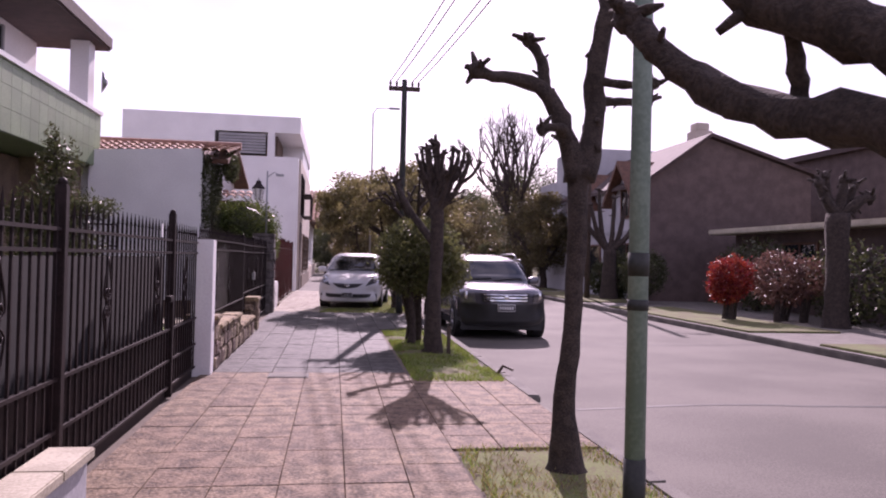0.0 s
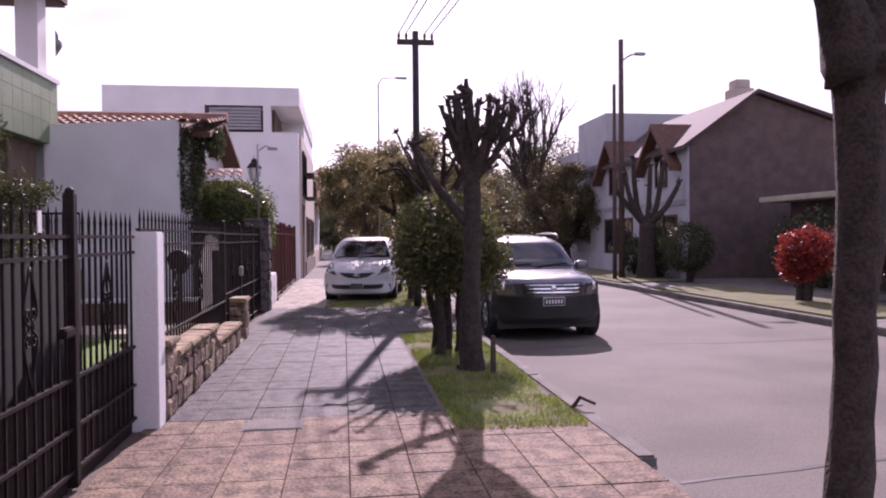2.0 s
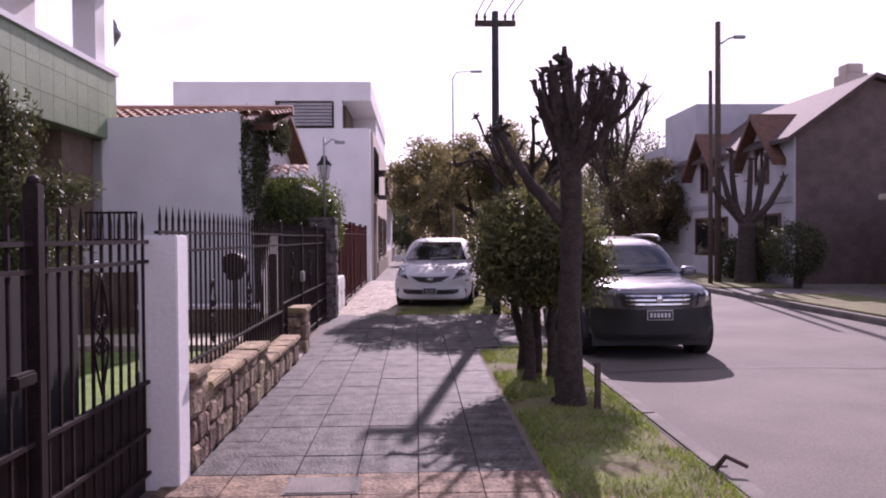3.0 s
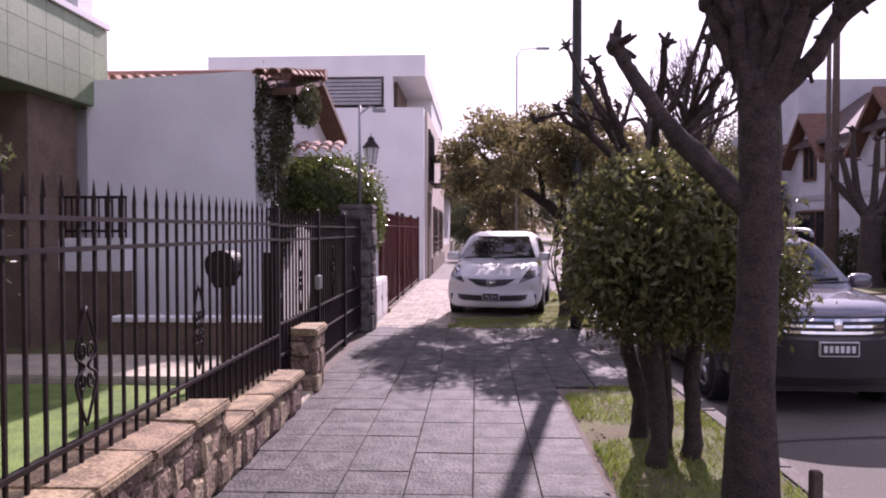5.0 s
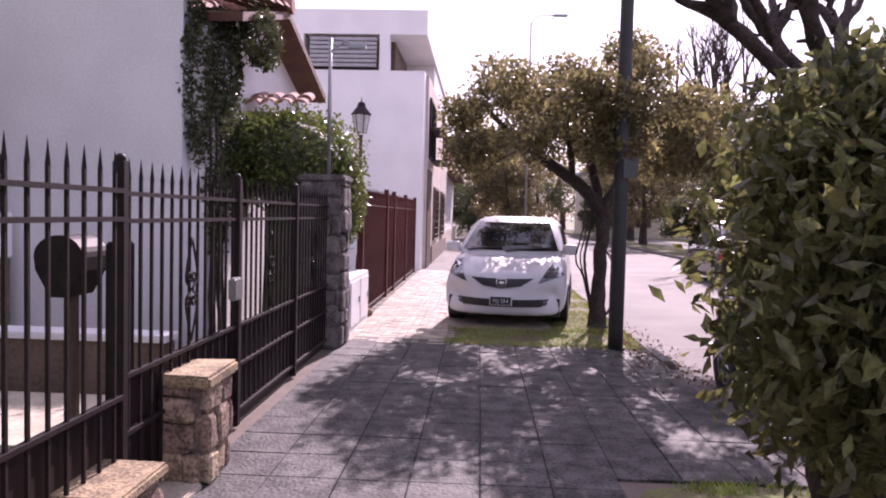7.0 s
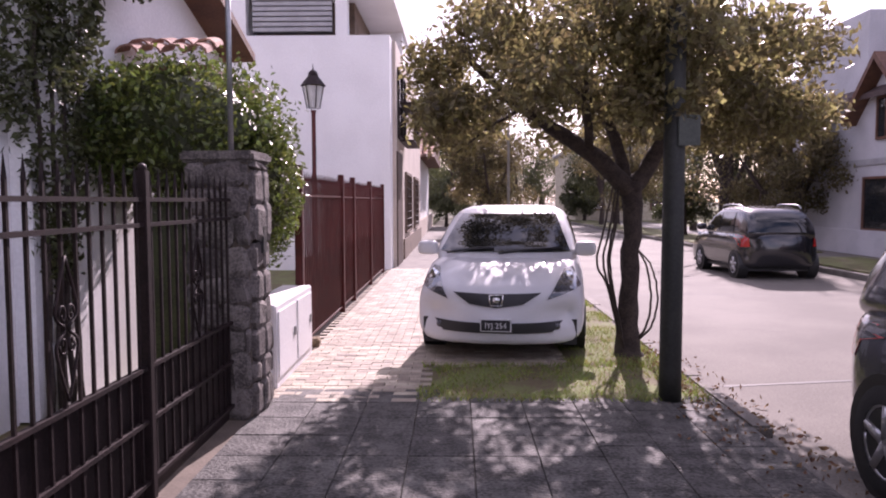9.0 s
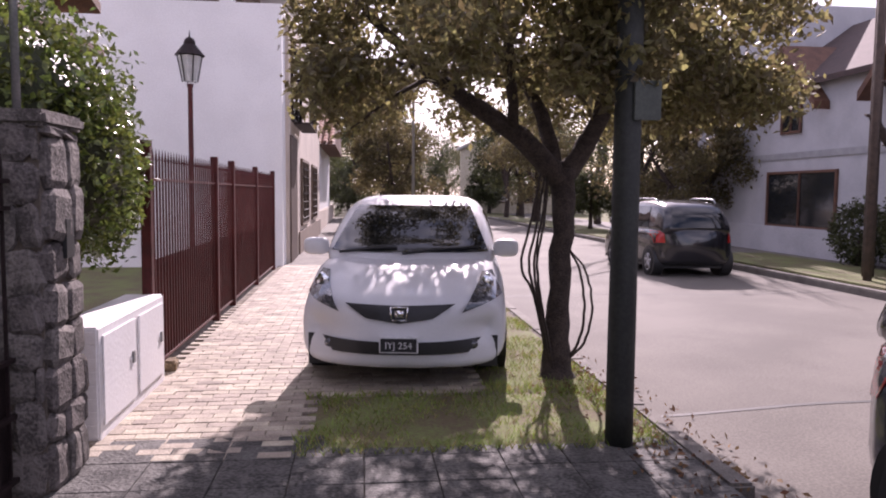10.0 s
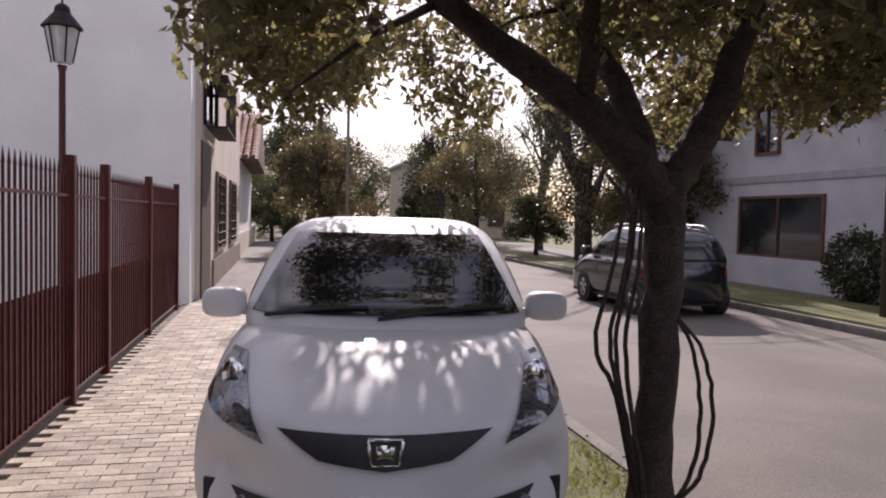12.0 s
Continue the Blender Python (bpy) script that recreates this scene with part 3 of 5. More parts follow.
part("chimney_cap", boxed(15.3, 15.9, 29.7, 30.3, 7.2, 7.55, bev=0.04), M_BEIGE, roof)
part("tower", boxed(HX + 0.02, 16.4, 34.6, 38.5, -0.1, 7.0), M_GREYSHADE, h, "white flat-roofed tower room")
part("wing", boxed(HX - 0.02, 18, 38.5, 41.5, -0.1, 5.7), M_GREYSHADE, h, "white flat-roofed wing")
for gy in (28.6, 33.4):
    bm = bmesh.new()
    vs = [(HX - 0.07, gy - 1.3, 4.0), (HX - 0.07, gy + 1.3, 4.0), (HX - 0.07, gy, 5.35)]
    f = bm.faces.new([bm.verts.new(v) for v in vs])
    r = bmesh.ops.extrude_face_region(bm, geom=[f])
    bmesh.ops.translate(bm, verts=[v for v in r["geom"] if isinstance(v, bmesh.types.BMVert)], vec=(2, 0, 0))
    bmesh.ops.recalc_face_normals(bm, faces=bm.faces)
    gb = part("gable", bm, M_GREYSHADE, h)
    bm = bmesh.new()
    for sy in (-1, 1):
        vs = [(HX - 0.5, gy, 5.38), (HX - 0.5, gy + sy * 1.6, 3.72), (HX + 2, gy + sy * 1.6, 3.72), (HX + 2, gy, 5.38)]
        f = bm.faces.new([bm.verts.new(v) for v in vs])
        r = bmesh.ops.extrude_face_region(bm, geom=[f])
        bmesh.ops.translate(bm, verts=[v for v in r["geom"] if isinstance(v, bmesh.types.BMVert)], vec=(0, 0, 0.2))
    bmesh.ops.recalc_face_normals(bm, faces=bm.faces)
    part("gable_roof", bm, M_TIMBER, gb, "brown timber barge boards")
    window(h, gy - 0.4, gy + 0.4, HX - 0.07, 3.3, 4.35, "x", -1)
part("band", boxed(HX - 0.1, HX - 0.05, 26.6, 36.4, 2.55, 2.72), M_SHUTTER, h, "grey string course")
window(h, 31.4, 34.4, HX - 0.06, 0.75, 2.15, "x", -1)
window(h, 27.4, 29.4, HX - 0.06, 0.75, 2.15, "x", -1)
window(h, 39.2, 40.4, HX - 0.02, 2.6, 4.8, "x", -1)
part("garden_wall", boxed(11.55, 11.7, 30.5, 41, -0.1, 0.7, bev=0.02), M_GREYSHADE, h, "low white garden wall")

h = house("low_house", "low dark house with a pale flat fascia")
# front wall's shade is in its dark colour
part("wall", boxed(14.2, 30, 8, 24.5, -0.1, 2.5), M_SHADEDBRICK, h, "front wall coloured dark for shade")
part("roof", boxed(13.4, 30, 7.6, 25, 2.5, 2.68, bev=0.03), M_CREAM, h, "pale flat roof edge")
for y in (11, 15.5, 20):
    window(h, y, y + 1.6, 14.2, 1.0, 2.1, "x", -1)
h = house("distant_house", "dark distant house with a flat roof")
part("wall", boxed(21, 36, 24, 40, -0.1, 6.2), M_SHADEDBRICK, h)
part("roof", boxed(20.7, 36.3, 23.7, 40.3, 6.2, 6.45), M_DARKROOF, h)

h = house("end_house", "pale two-storey house at the end of the street")
part("wall", boxed(9.5, 18, 72, 84, -0.3, 5.6), M_CREAM, h)
part("roof", boxed(9.2, 18.3, 71.7, 84.3, 5.6, 5.85, bev=0.03), M_SHUTTER, h)
for x in (10.5, 13, 15.5):
    for z in (0.9, 3.6):
        window(h, x, x + 1.2, 72, z, z + 1.4, "y", -1)


# ---- fences ----
def spear(bm, x, y, z0, z1, r=0.0075):
    """A square bar with a spear tip."""
    box(bm, x - r, x + r, y - r, y + r, z0, z1 - 0.09)
    c = bmesh.ops.create_cone(bm, segments=4, radius1=0.0125, radius2=0.001, depth=0.1, cap_ends=True, matrix=Matrix.Translation((x, y, z1 - 0.05)))
    return bm


def scroll(x, y, z0, z1, mat, parent):
    """A wrought-iron diamond with curls between two bars."""
    bm = bmesh.new()
    zm, h, w = (z0 + z1) / 2, (z1 - z0) / 2, 0.085
    for s in (-1, 1):
        pts, rr = smooth_path([(x, y, z1), (x, y + s * w, zm + h * 0.25), (x, y + s * 0.015, zm), (x, y + s * w, zm - h * 0.25), (x, y, z0)], [0.007] * 5, 5)
        tube(bm, pts, rr, 5)
        for q in (-1, 1):
            curl = [(x, y + s * (0.03 + 0.03 * math.cos(a) * (1 - a / 9)), zm + q * (0.06 + 0.045 * math.sin(a) * (1 - a / 9))) for a in np.linspace(0, 6.5, 16)]
            tube(bm, curl, [0.006] * 16, 5)
    return part("scroll", bm, mat, parent, "wrought-iron scroll ornament", smooth=True)


def fence_panel(parent, x, y0, y1, zb, top, step, rails, mat, name="bar"):
    n = max(2, round((y1 - y0) / step))
    me = None
    for i in range(n):
        y = y0 + (i + 0.5) * (y1 - y0) / n
        if me is None:
            ob = part(name, spear(bmesh.new(), 0, 0, zb, top), mat, parent)
            me = ob.data
        else:
            ob = new(name, me)
            ob.parent = parent
        ob.location = (x, y, 0)
    for z in rails:
        part("rail", boxed(x - 0.016, x + 0.016, y0, y1, z - 0.011, z + 0.011), mat, parent)


def post(parent, x, y, top, mat, r=0.03, cap=True):
    bm = boxed(x - r, x + r, y - r, y + r, 0, top, bev=0.005)
    if cap:
        bmesh.ops.create_icosphere(bm, subdivisions=2, radius=r * 0.9, matrix=Matrix.Translation((x, y, top + r * 0.4)))
    return part("post", bm, mat, parent)


FX = -1.56
g = thing("driveway_gate", "dark brown iron driveway gate with spear tops", "gate")
for y0, y1 in ((-0.6, 1.9), (1.95, 4.5), (4.55, 7.42), (7.5, 8.78)):
    fence_panel(g, FX, y0, y1, 0.12, 1.70, 0.115, (1.52, 1.40, 0.66, 0.36, 0.10), M_IRON)
    part("sheet_panel", boxed(FX - 0.028, FX - 0.022, y0, y1, -0.02, 0.66), M_IRON, g, "dark sheet-metal lower panel")
    for y in (2.7, 3.7, 5.4, 6.84, 8.1):
        if y0 < y < y1:
            scroll(FX + 0.012, y, 0.72, 1.36, M_IRON, g)
for y in (1.92, 4.52, 7.46):
    post(g, FX, y, 1.78, M_IRON, 0.032)
part("tag", boxed(FX + 0.01, FX + 0.016, 6.95, 7.0, 1.54, 1.66), M_WHITE, g, "small white tag on the rail")
part("latch", boxed(FX + 0.01, FX + 0.06, 7.2, 7.36, 0.93, 0.99, bev=0.01), M_IRON, g, "iron latch")
# added near-black sheet, painted-in shade behind the gate bars
part("shade_sheet", boxed(FX - 0.3, FX - 0.29, 1.0, 8.5, 0.0, 1.36), M_INNERSHADE, g, "near-black sheet standing in for shade behind the bars")

p = thing("gate_post", "white painted square gate post", "post")
part("shaft", boxed(-1.62, -1.38, 8.8, 9.02, -0.05, 1.56, bev=0.008), M_WHITE, p)
p = thing("low_wall", "low cream-painted wall with a flat coping", "wall")
part("wall", boxed(-1.53, -1.33, 1.0, 4.35, -0.05, 0.24), M_GREYSHADE, p)
for i in range(7):
    part("coping", boxed(-1.55, -1.30, 1.0 + i * 0.485, 1.0 + i * 0.485 + 0.48, 0.24, 0.30, bev=0.008), M_CREAM, p, "cream coping slab")


# ---- rubble stone walls ----
def stone_meshes(n, name):
    out = []
    for k in range(n):
        bm = bmesh.new()
        bmesh.ops.create_cube(bm, size=1.0)
        bmesh.ops.bevel(bm, geom=bm.edges[:], offset=0.17, segments=1, affect="EDGES")
        crumple(bm, 0.12, 1.7, k * 3.1)
        me = bpy.data.meshes.new(name)
        bm.to_mesh(me)
        bm.free()
        out.append(me)
    return out


def rubble(parent, x, y0, y1, z0, z1, mat, size=0.19, depth=0.07, normal="x", name="stone"):
    """Irregular stones on the face x (or y) of a wall."""
    meshes = []
    for me in STONES:
        c = me.copy()
        c.materials.append(mat)
        meshes.append(c)
    z = z0
    while z < z1 - 0.04:
        hgt = min(size * random.uniform(0.75, 1.25), z1 - z)
        y = y0
        while y < y1 - 0.03:
            w = min(size * random.uniform(0.6, 1.35), y1 - y)
            hh = hgt * random.uniform(0.86, 1.08)
            ob = new(name, random.choice(meshes))
            ob.parent = parent
            d = depth * random.uniform(0.8, 1.5)
            if normal == "x":
                ob.matrix_basis = Matrix.Translation((x, y + w / 2, z + hgt / 2)) @ Matrix.Rotation(random.uniform(-0.2, 0.2), 4, "X") @ Matrix.Diagonal((d, w * 1.0, hh * 1.0, 1))
            else:
                ob.matrix_basis = Matrix.Translation((y + w / 2, x, z + hgt / 2)) @ Matrix.Rotation(random.uniform(-0.2, 0.2), 4, "Y") @ Matrix.Diagonal((w * 1.0, d, hh * 1.0, 1))
            y += w
        z += hgt


STONES = stone_meshes(9, "stone")
sw = thing("stone_wall", "low stepped rubble stone wall with sandstone coping", "wall")
for y0, y1, top in ((9.05, 9.45, 0.66), (9.45, 11.5, 0.52), (11.5, 13.45, 0.33)):
    part("core", boxed(-1.72, -1.42, y0, y1, -0.05, top - 0.05), M_JOINT, sw)
    rubble(sw, -1.415, y0, y1, 0.0, top - 0.05, M_STONE)
    rubble(sw, y1 - 0.005, -1.7, -1.42, 0.0, top - 0.05, M_STONE, normal="y")
    if y0 < 9.2:
        rubble(sw, y0 + 0.0, -1.7, -1.42, 0.0, top - 0.05, M_STONE, normal="y")
    n = max(1, round((y1 - y0) / 0.55))
    for i in range(n):
        a, b = y0 + (y1 - y0) * i / n, y0 + (y1 - y0) * (i + 1) / n
        part("coping", crumple(boxed(-1.75, -1.35, a + 0.004, b - 0.004, top - 0.055, top, bev=0.012), 0.012, 6, i + y0), M_CAP, sw)
pr = thing("stone_pier", "short rubble stone pier with a sandstone cap", "pier")
part("core", boxed(-1.66, -1.42, 14.0, 14.4, -0.05, 0.54), M_JOINT, pr)
rubble(pr, -1.415, 14.0, 14.4, 0.0, 0.54, M_STONE)
rubble(pr, 14.0, -1.66, -1.42, 0.0, 0.54, M_STONE, normal="y")
part("cap", crumple(boxed(-1.7, -1.36, 13.96, 14.44, 0.54, 0.61, bev=0.015), 0.012, 6), M_CAP, pr)
part("doorstep", boxed(-2.2, -1.4, 13.46, 13.98, -0.1, 0.03, bev=0.01), M_CREAM, pr, "pale sloping threshold")

fe = thing("garden_fence", "dark brown iron garden fence with spear tops", "fence")
fence_panel(fe, FX - 0.03, 9.05, 13.45, 0.33, 1.76, 0.128, (1.58, 1.45, 0.62), M_IRON)
for y in (10.3, 11.6):
    scroll(FX - 0.015, y, 0.68, 1.2, M_IRON, fe)
part("sheet_panel", boxed(FX - 0.06, FX - 0.054, 11.5, 13.45, 0.36, 0.62), M_IRON, fe, "dark sheet-metal lower panel")
g = thing("garden_gate", "dark brown double iron gate with sheet-metal lower panels", "gate")
for y0, y1 in ((13.5, 15.1), (15.16, 16.7), (16.76, 18.15)):
    fence_panel(g, FX - 0.05, y0, y1, 0.12, 1.74, 0.12, (1.57, 1.44, 0.70, 0.42, 0.10), M_IRON)
    part("sheet_panel", boxed(FX - 0.08, FX - 0.074, y0, y1, 0.0, 0.70), M_IRON, g, "dark sheet-metal lower panel")
    scroll(FX - 0.035, (y0 + y1) / 2, 0.74, 1.34, M_IRON, g)
for y in (13.48, 15.13, 16.73):
    post(g, FX - 0.05, y, 1.72, M_IRON, 0.028)
part("lock_post", boxed(FX - 0.24, FX - 0.16, 13.7, 13.86, 0.0, 1.33, bev=0.01), M_IRON, g, "dark iron lock post")
part("lock", boxed(FX - 0.03, FX + 0.02, 14.9, 15.06, 0.9, 1.05, bev=0.01), M_METAL, g, "metal lock box")

pl = thing("stone_pillar", "tall grey rubble stone gate pillar", "pillar")
part("core", boxed(-1.92, -1.48, 18.2, 18.64, -0.05, 1.84), M_JOINT, pl)
rubble(pl, -1.475, 18.2, 18.64, 0, 1.84, M_PILLAR, 0.22)
rubble(pl, 18.2, -1.92, -1.48, 0, 1.84, M_PILLAR, 0.22, normal="y")
part("cap", crumple(boxed(-1.96, -1.43, 18.16, 18.68, 1.84, 1.92, bev=0.02), 0.01, 6), M_PILLAR, pl)
part("intercom", boxed(-1.44, -1.42, 18.36, 18.46, 1.18, 1.38), M_BLACKPLASTIC, pl, "black intercom plate")
mast = thing("mast", "thin grey metal mast with a small lamp arm", "mast")
bm = bmesh.new()
tube(bm, [(-1.66, 18.4, 1.92), (-1.66, 18.4, 3.45)], [0.022, 0.02], 8)
part("tube", bm, M_METAL, mast, smooth=True)
bm = bmesh.new()
tube(bm, [(-1.66, 18.4, 3.3), (-1.5, 18.4, 3.42), (-1.35, 18.4, 3.36)], [0.014, 0.014, 0.012], 6)
box(bm, -1.46, -1.26, 18.34, 18.46, 3.33, 3.38, bev=0.01)
part("arm", bm, M_METAL, mast)
ub = thing("utility_box", "white painted masonry utility box with two doors", "box")
part("body", boxed(-1.8, -1.5, 19.0, 20.5, -0.05, 0.70, bev=0.012), M_WHITE, ub)
for a, b in ((19.06, 19.72), (19.8, 20.44)):
    d = part("door", boxed(-1.5, -1.487, a, b, 0.08, 0.64, bev=0.004), M_WHITE, ub)
    part("handle", boxed(-1.487, -1.475, b - 0.1, b - 0.06, 0.34, 0.42), M_METAL, d)

for j in range(8):
    for a, b in (((-1.79, -1.60), (-1.592, -1.51)) if j % 2 else ((-1.79, -1.70), (-1.692, -1.51))):
        part("brick", boxed(a, b, 18.992, 19.004, 0.02 + j * 0.083, 0.095 + j * 0.083, bev=0.003), M_WHITE, ub)

rf = thing("red_fence", "oxide-red iron fence with sheet-metal lower panels", "fence")
for y0, y1 in ((20.57, 23.25), (23.35, 24.4), (24.5, 26.63), (26.73, 29.0)):
    fence_panel(rf, -1.62, y0, y1, 0.06, 1.88, 0.1, (1.62, 0.08), M_RED)
    part("sheet_panel", boxed(-1.65, -1.644, y0, y1, 0.06, 0.95), M_RED, rf, "oxide-red sheet-metal lower panel")
for y in (20.52, 23.3, 24.45, 26.68, 29.05):
    part("post", boxed(-1.66, -1.58, y - 0.04, y + 0.04, 0, 1.93, bev=0.006), M_RED, rf)
part("wheel_block", crumple(boxed(-1.58, -1.48, 20.75, 20.87, -0.01, 0.09, bev=0.015), 0.02, 9), M_CAP, rf, "small stone wedged at the gate")

# ---- garden things ----
lp = thing("garden_lamp", "dark red lamp post with a glazed lantern", "lamp")
LX, LY = -2.78, 27.4
bm = bmesh.new()
tube(bm, [(LX, LY, -0.02), (LX, LY, 0.5), (LX, LY, 0.52), (LX, LY, 3.25), (LX, LY, 3.33)], [0.07, 0.06, 0.045, 0.04, 0.06], 12)
part("pole", bm, M_RED, lp, smooth=True)
bm = bmesh.new()
bmesh.ops.create_cone(bm, segments=6, radius1=0.12, radius2=0.2, depth=0.42, cap_ends=True, matrix=Matrix.Translation((LX, LY, 3.58)))
ln = part("lantern", bm, M_LAMPGLASS, lp, "frosted lantern glass")
bm = bmesh.new()
for k in range(6):
    a = k * math.pi / 3
    tube(bm, [(LX + 0.125 * math.cos(a), LY + 0.125 * math.sin(a), 3.36), (LX + 0.207 * math.cos(a), LY + 0.207 * math.sin(a), 3.80)], [0.012, 0.012], 4)
part("lantern_frame", bm, M_IRON, ln)
bm = bmesh.new()
bmesh.ops.create_cone(bm, segments=12, radius1=0.25, radius2=0.09, depth=0.2, cap_ends=True, matrix=Matrix.Translation((LX, LY, 3.90)))
bmesh.ops.create_uvsphere(bm, u_segments=8, v_segments=6, radius=0.1, matrix=Matrix.Translation((LX, LY, 4.01)))
bmesh.ops.create_cone(bm, segments=6, radius1=0.02, radius2=0.004, depth=0.14, cap_ends=True, matrix=Matrix.Translation((LX, LY, 4.15)))
part("lantern_cap", bm, M_IRON, ln)

mb = thing("mailbox", "dark metal letterbox on a wooden post", "mailbox")
MX, MY = -2.42, 14.5
bm = bmesh.new()
n = 14
prof = [(0.15 * math.cos(a), 1.2 + 0.13 * math.sin(a)) for a in np.linspace(0, math.pi, n)] + [(-0.14, 1.12), (-0.05, 0.96), (0.05, 0.96), (0.14, 1.12)]
rings = [[bm.verts.new((MX + x, MY + dy, z)) for x, z in prof] for dy in (-0.15, 0.15)]
for k in range(len(prof)):
    q = (k + 1) % len(prof)
    bm.faces.new((rings[0][k], rings[0][q], rings[1][q], rings[1][k]))
bm.faces.new(rings[0])
bm.faces.new(list(reversed(rings[1])))
bmesh.ops.recalc_face_normals(bm, faces=bm.faces)
part("body", bm, M_IRON, mb)
bm = bmesh.new()
tube(bm, [(MX, MY, -0.02), (MX, MY, 0.99)], [0.045, 0.04], 10)
part("post", bm, M_DARKWOOD, mb)
inner = thing("inner_wall", "low brown garden wall with a white coping", "wall")
part("wall", boxed(-4.3, -2.45, 15.9, 16.1, -0.05, 0.42), M_BROWNWALL, inner)
part("coping", boxed(-4.33, -2.42, 15.86, 16.14, 0.42, 0.48, bev=0.008), M_WHITE, inner)
path = tagged(part("garden_path", boxed(-6.5, -1.75, 14.25, 15.5, -0.06, 0.09, bev=0.02), M_CREAM), "pale stepped garden path", "path", kind="structure")

hd = thing("clipped_hedge", "dense clipped evergreen hedge behind the wall", "hedge")
HB = [(-2.35, 19.3, 2.15, 0.9, 0.75, 0.62), (-1.75, 19.5, 1.7, 0.32, 0.7, 0.6), (-3.0, 19.2, 2.15, 0.65, 0.6, 0.55), (-1.85, 20.2, 1.6, 0.3, 0.45, 0.6), (-2.3, 19.9, 2.0, 0.6, 0.6, 0.5)]
leaves("foliage", HB, 22000, 0.06, M_HEDGE, hd, 11, shell=0.72)
# solid core in darker leaf colour, standing in for the hedge's inner shade
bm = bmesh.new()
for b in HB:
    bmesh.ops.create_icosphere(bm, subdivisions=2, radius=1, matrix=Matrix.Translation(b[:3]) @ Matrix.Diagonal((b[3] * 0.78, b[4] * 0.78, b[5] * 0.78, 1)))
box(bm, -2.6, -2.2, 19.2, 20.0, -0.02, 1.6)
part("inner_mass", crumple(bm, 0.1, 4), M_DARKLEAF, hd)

cf = thing("garden_conifer", "dark ragged conifer in the front garden", "tree")
leaves("crown", [(-4.4, 12.5, 1.3, 0.8, 0.8, 0.7), (-4.45, 12.5, 2.0, 0.6, 0.6, 0.6), (-4.4, 12.55, 2.7, 0.35, 0.35, 0.5), (-4.5, 12.5, 3.1, 0.15, 0.15, 0.35), (-5.0, 12.2, 1.9, 0.5, 0.4, 0.25), (-3.9, 12.7, 2.1, 0.4, 0.4, 0.2)], 9000, 0.09, M_DARKLEAF, cf, 71, shell=0.2, aspect=3.5)
bm = bmesh.new()
tube(bm, [(-4.4, 12.5, -0.05), (-4.4, 12.5, 1.5), (-4.45, 12.5, 3.2)], [0.1, 0.07, 0.02], 8)
part("trunk", bm, M_BARK, cf)

# ---- trees ----
def knob(bm, p, r, stubs, rnd):
    """A pollard head with short stubs."""
    p = Vector(p)
    bmesh.ops.create_icosphere(bm, subdivisions=2, radius=1, matrix=Matrix.Translation(p) @ Matrix.Diagonal((r, r, r * 1.1, 1)))
    for _ in range(stubs):
        d = Vector((rnd.gauss(0, 1), rnd.gauss(0, 1), rnd.gauss(0.5, 0.8))).normalized()
        ln = r * rnd.uniform(1.3, 2.8)
        tube(bm, [p, p + d * ln * 0.6, p + d * ln], [r * 0.5, r * 0.35, r * rnd.uniform(0.12, 0.3)], 6)


def pollard(name, label, base, trunk, limbs, seed, group="pollarded street trees"):
    """trunk: points (dx, dy, z, r); limbs: lists of such points, each ending in a knob."""
    rnd = random.Random(seed)
    t = thing(name, label, "tree", group)
    bx, by = base
    def P(l):
        return smooth_path([(bx + q[0], by + q[1], q[2]) for q in l], [q[3] for q in l], 4, 0.006, rnd)
    bm = bmesh.new()
    tube(bm, *P(trunk), 14, 0.22)
    part("trunk", bm, M_BARK, t, smooth=True)
    for l in limbs:
        bm = bmesh.new()
        pts, rr = P(l)
        tube(bm, pts, rr, 9, 0.35)
        knob(bm, pts[-1], max(rr[-1] * 1.35, 0.03), 6, rnd)
        for p, r in list(zip(pts, rr))[2:-1]:
            if rnd.random() < 0.3:
                d = Vector((rnd.gauss(0, 1), rnd.gauss(0, 1), rnd.gauss(0, 1))).normalized()
                tube(bm, [p, p + d * r * 2.2], [r * 0.4, r * 0.18], 6)
        part("limb", crumple(bm, 0.012, 14), M_BARK, t, smooth=True)
    return t


T1 = (1.57, 4.78)
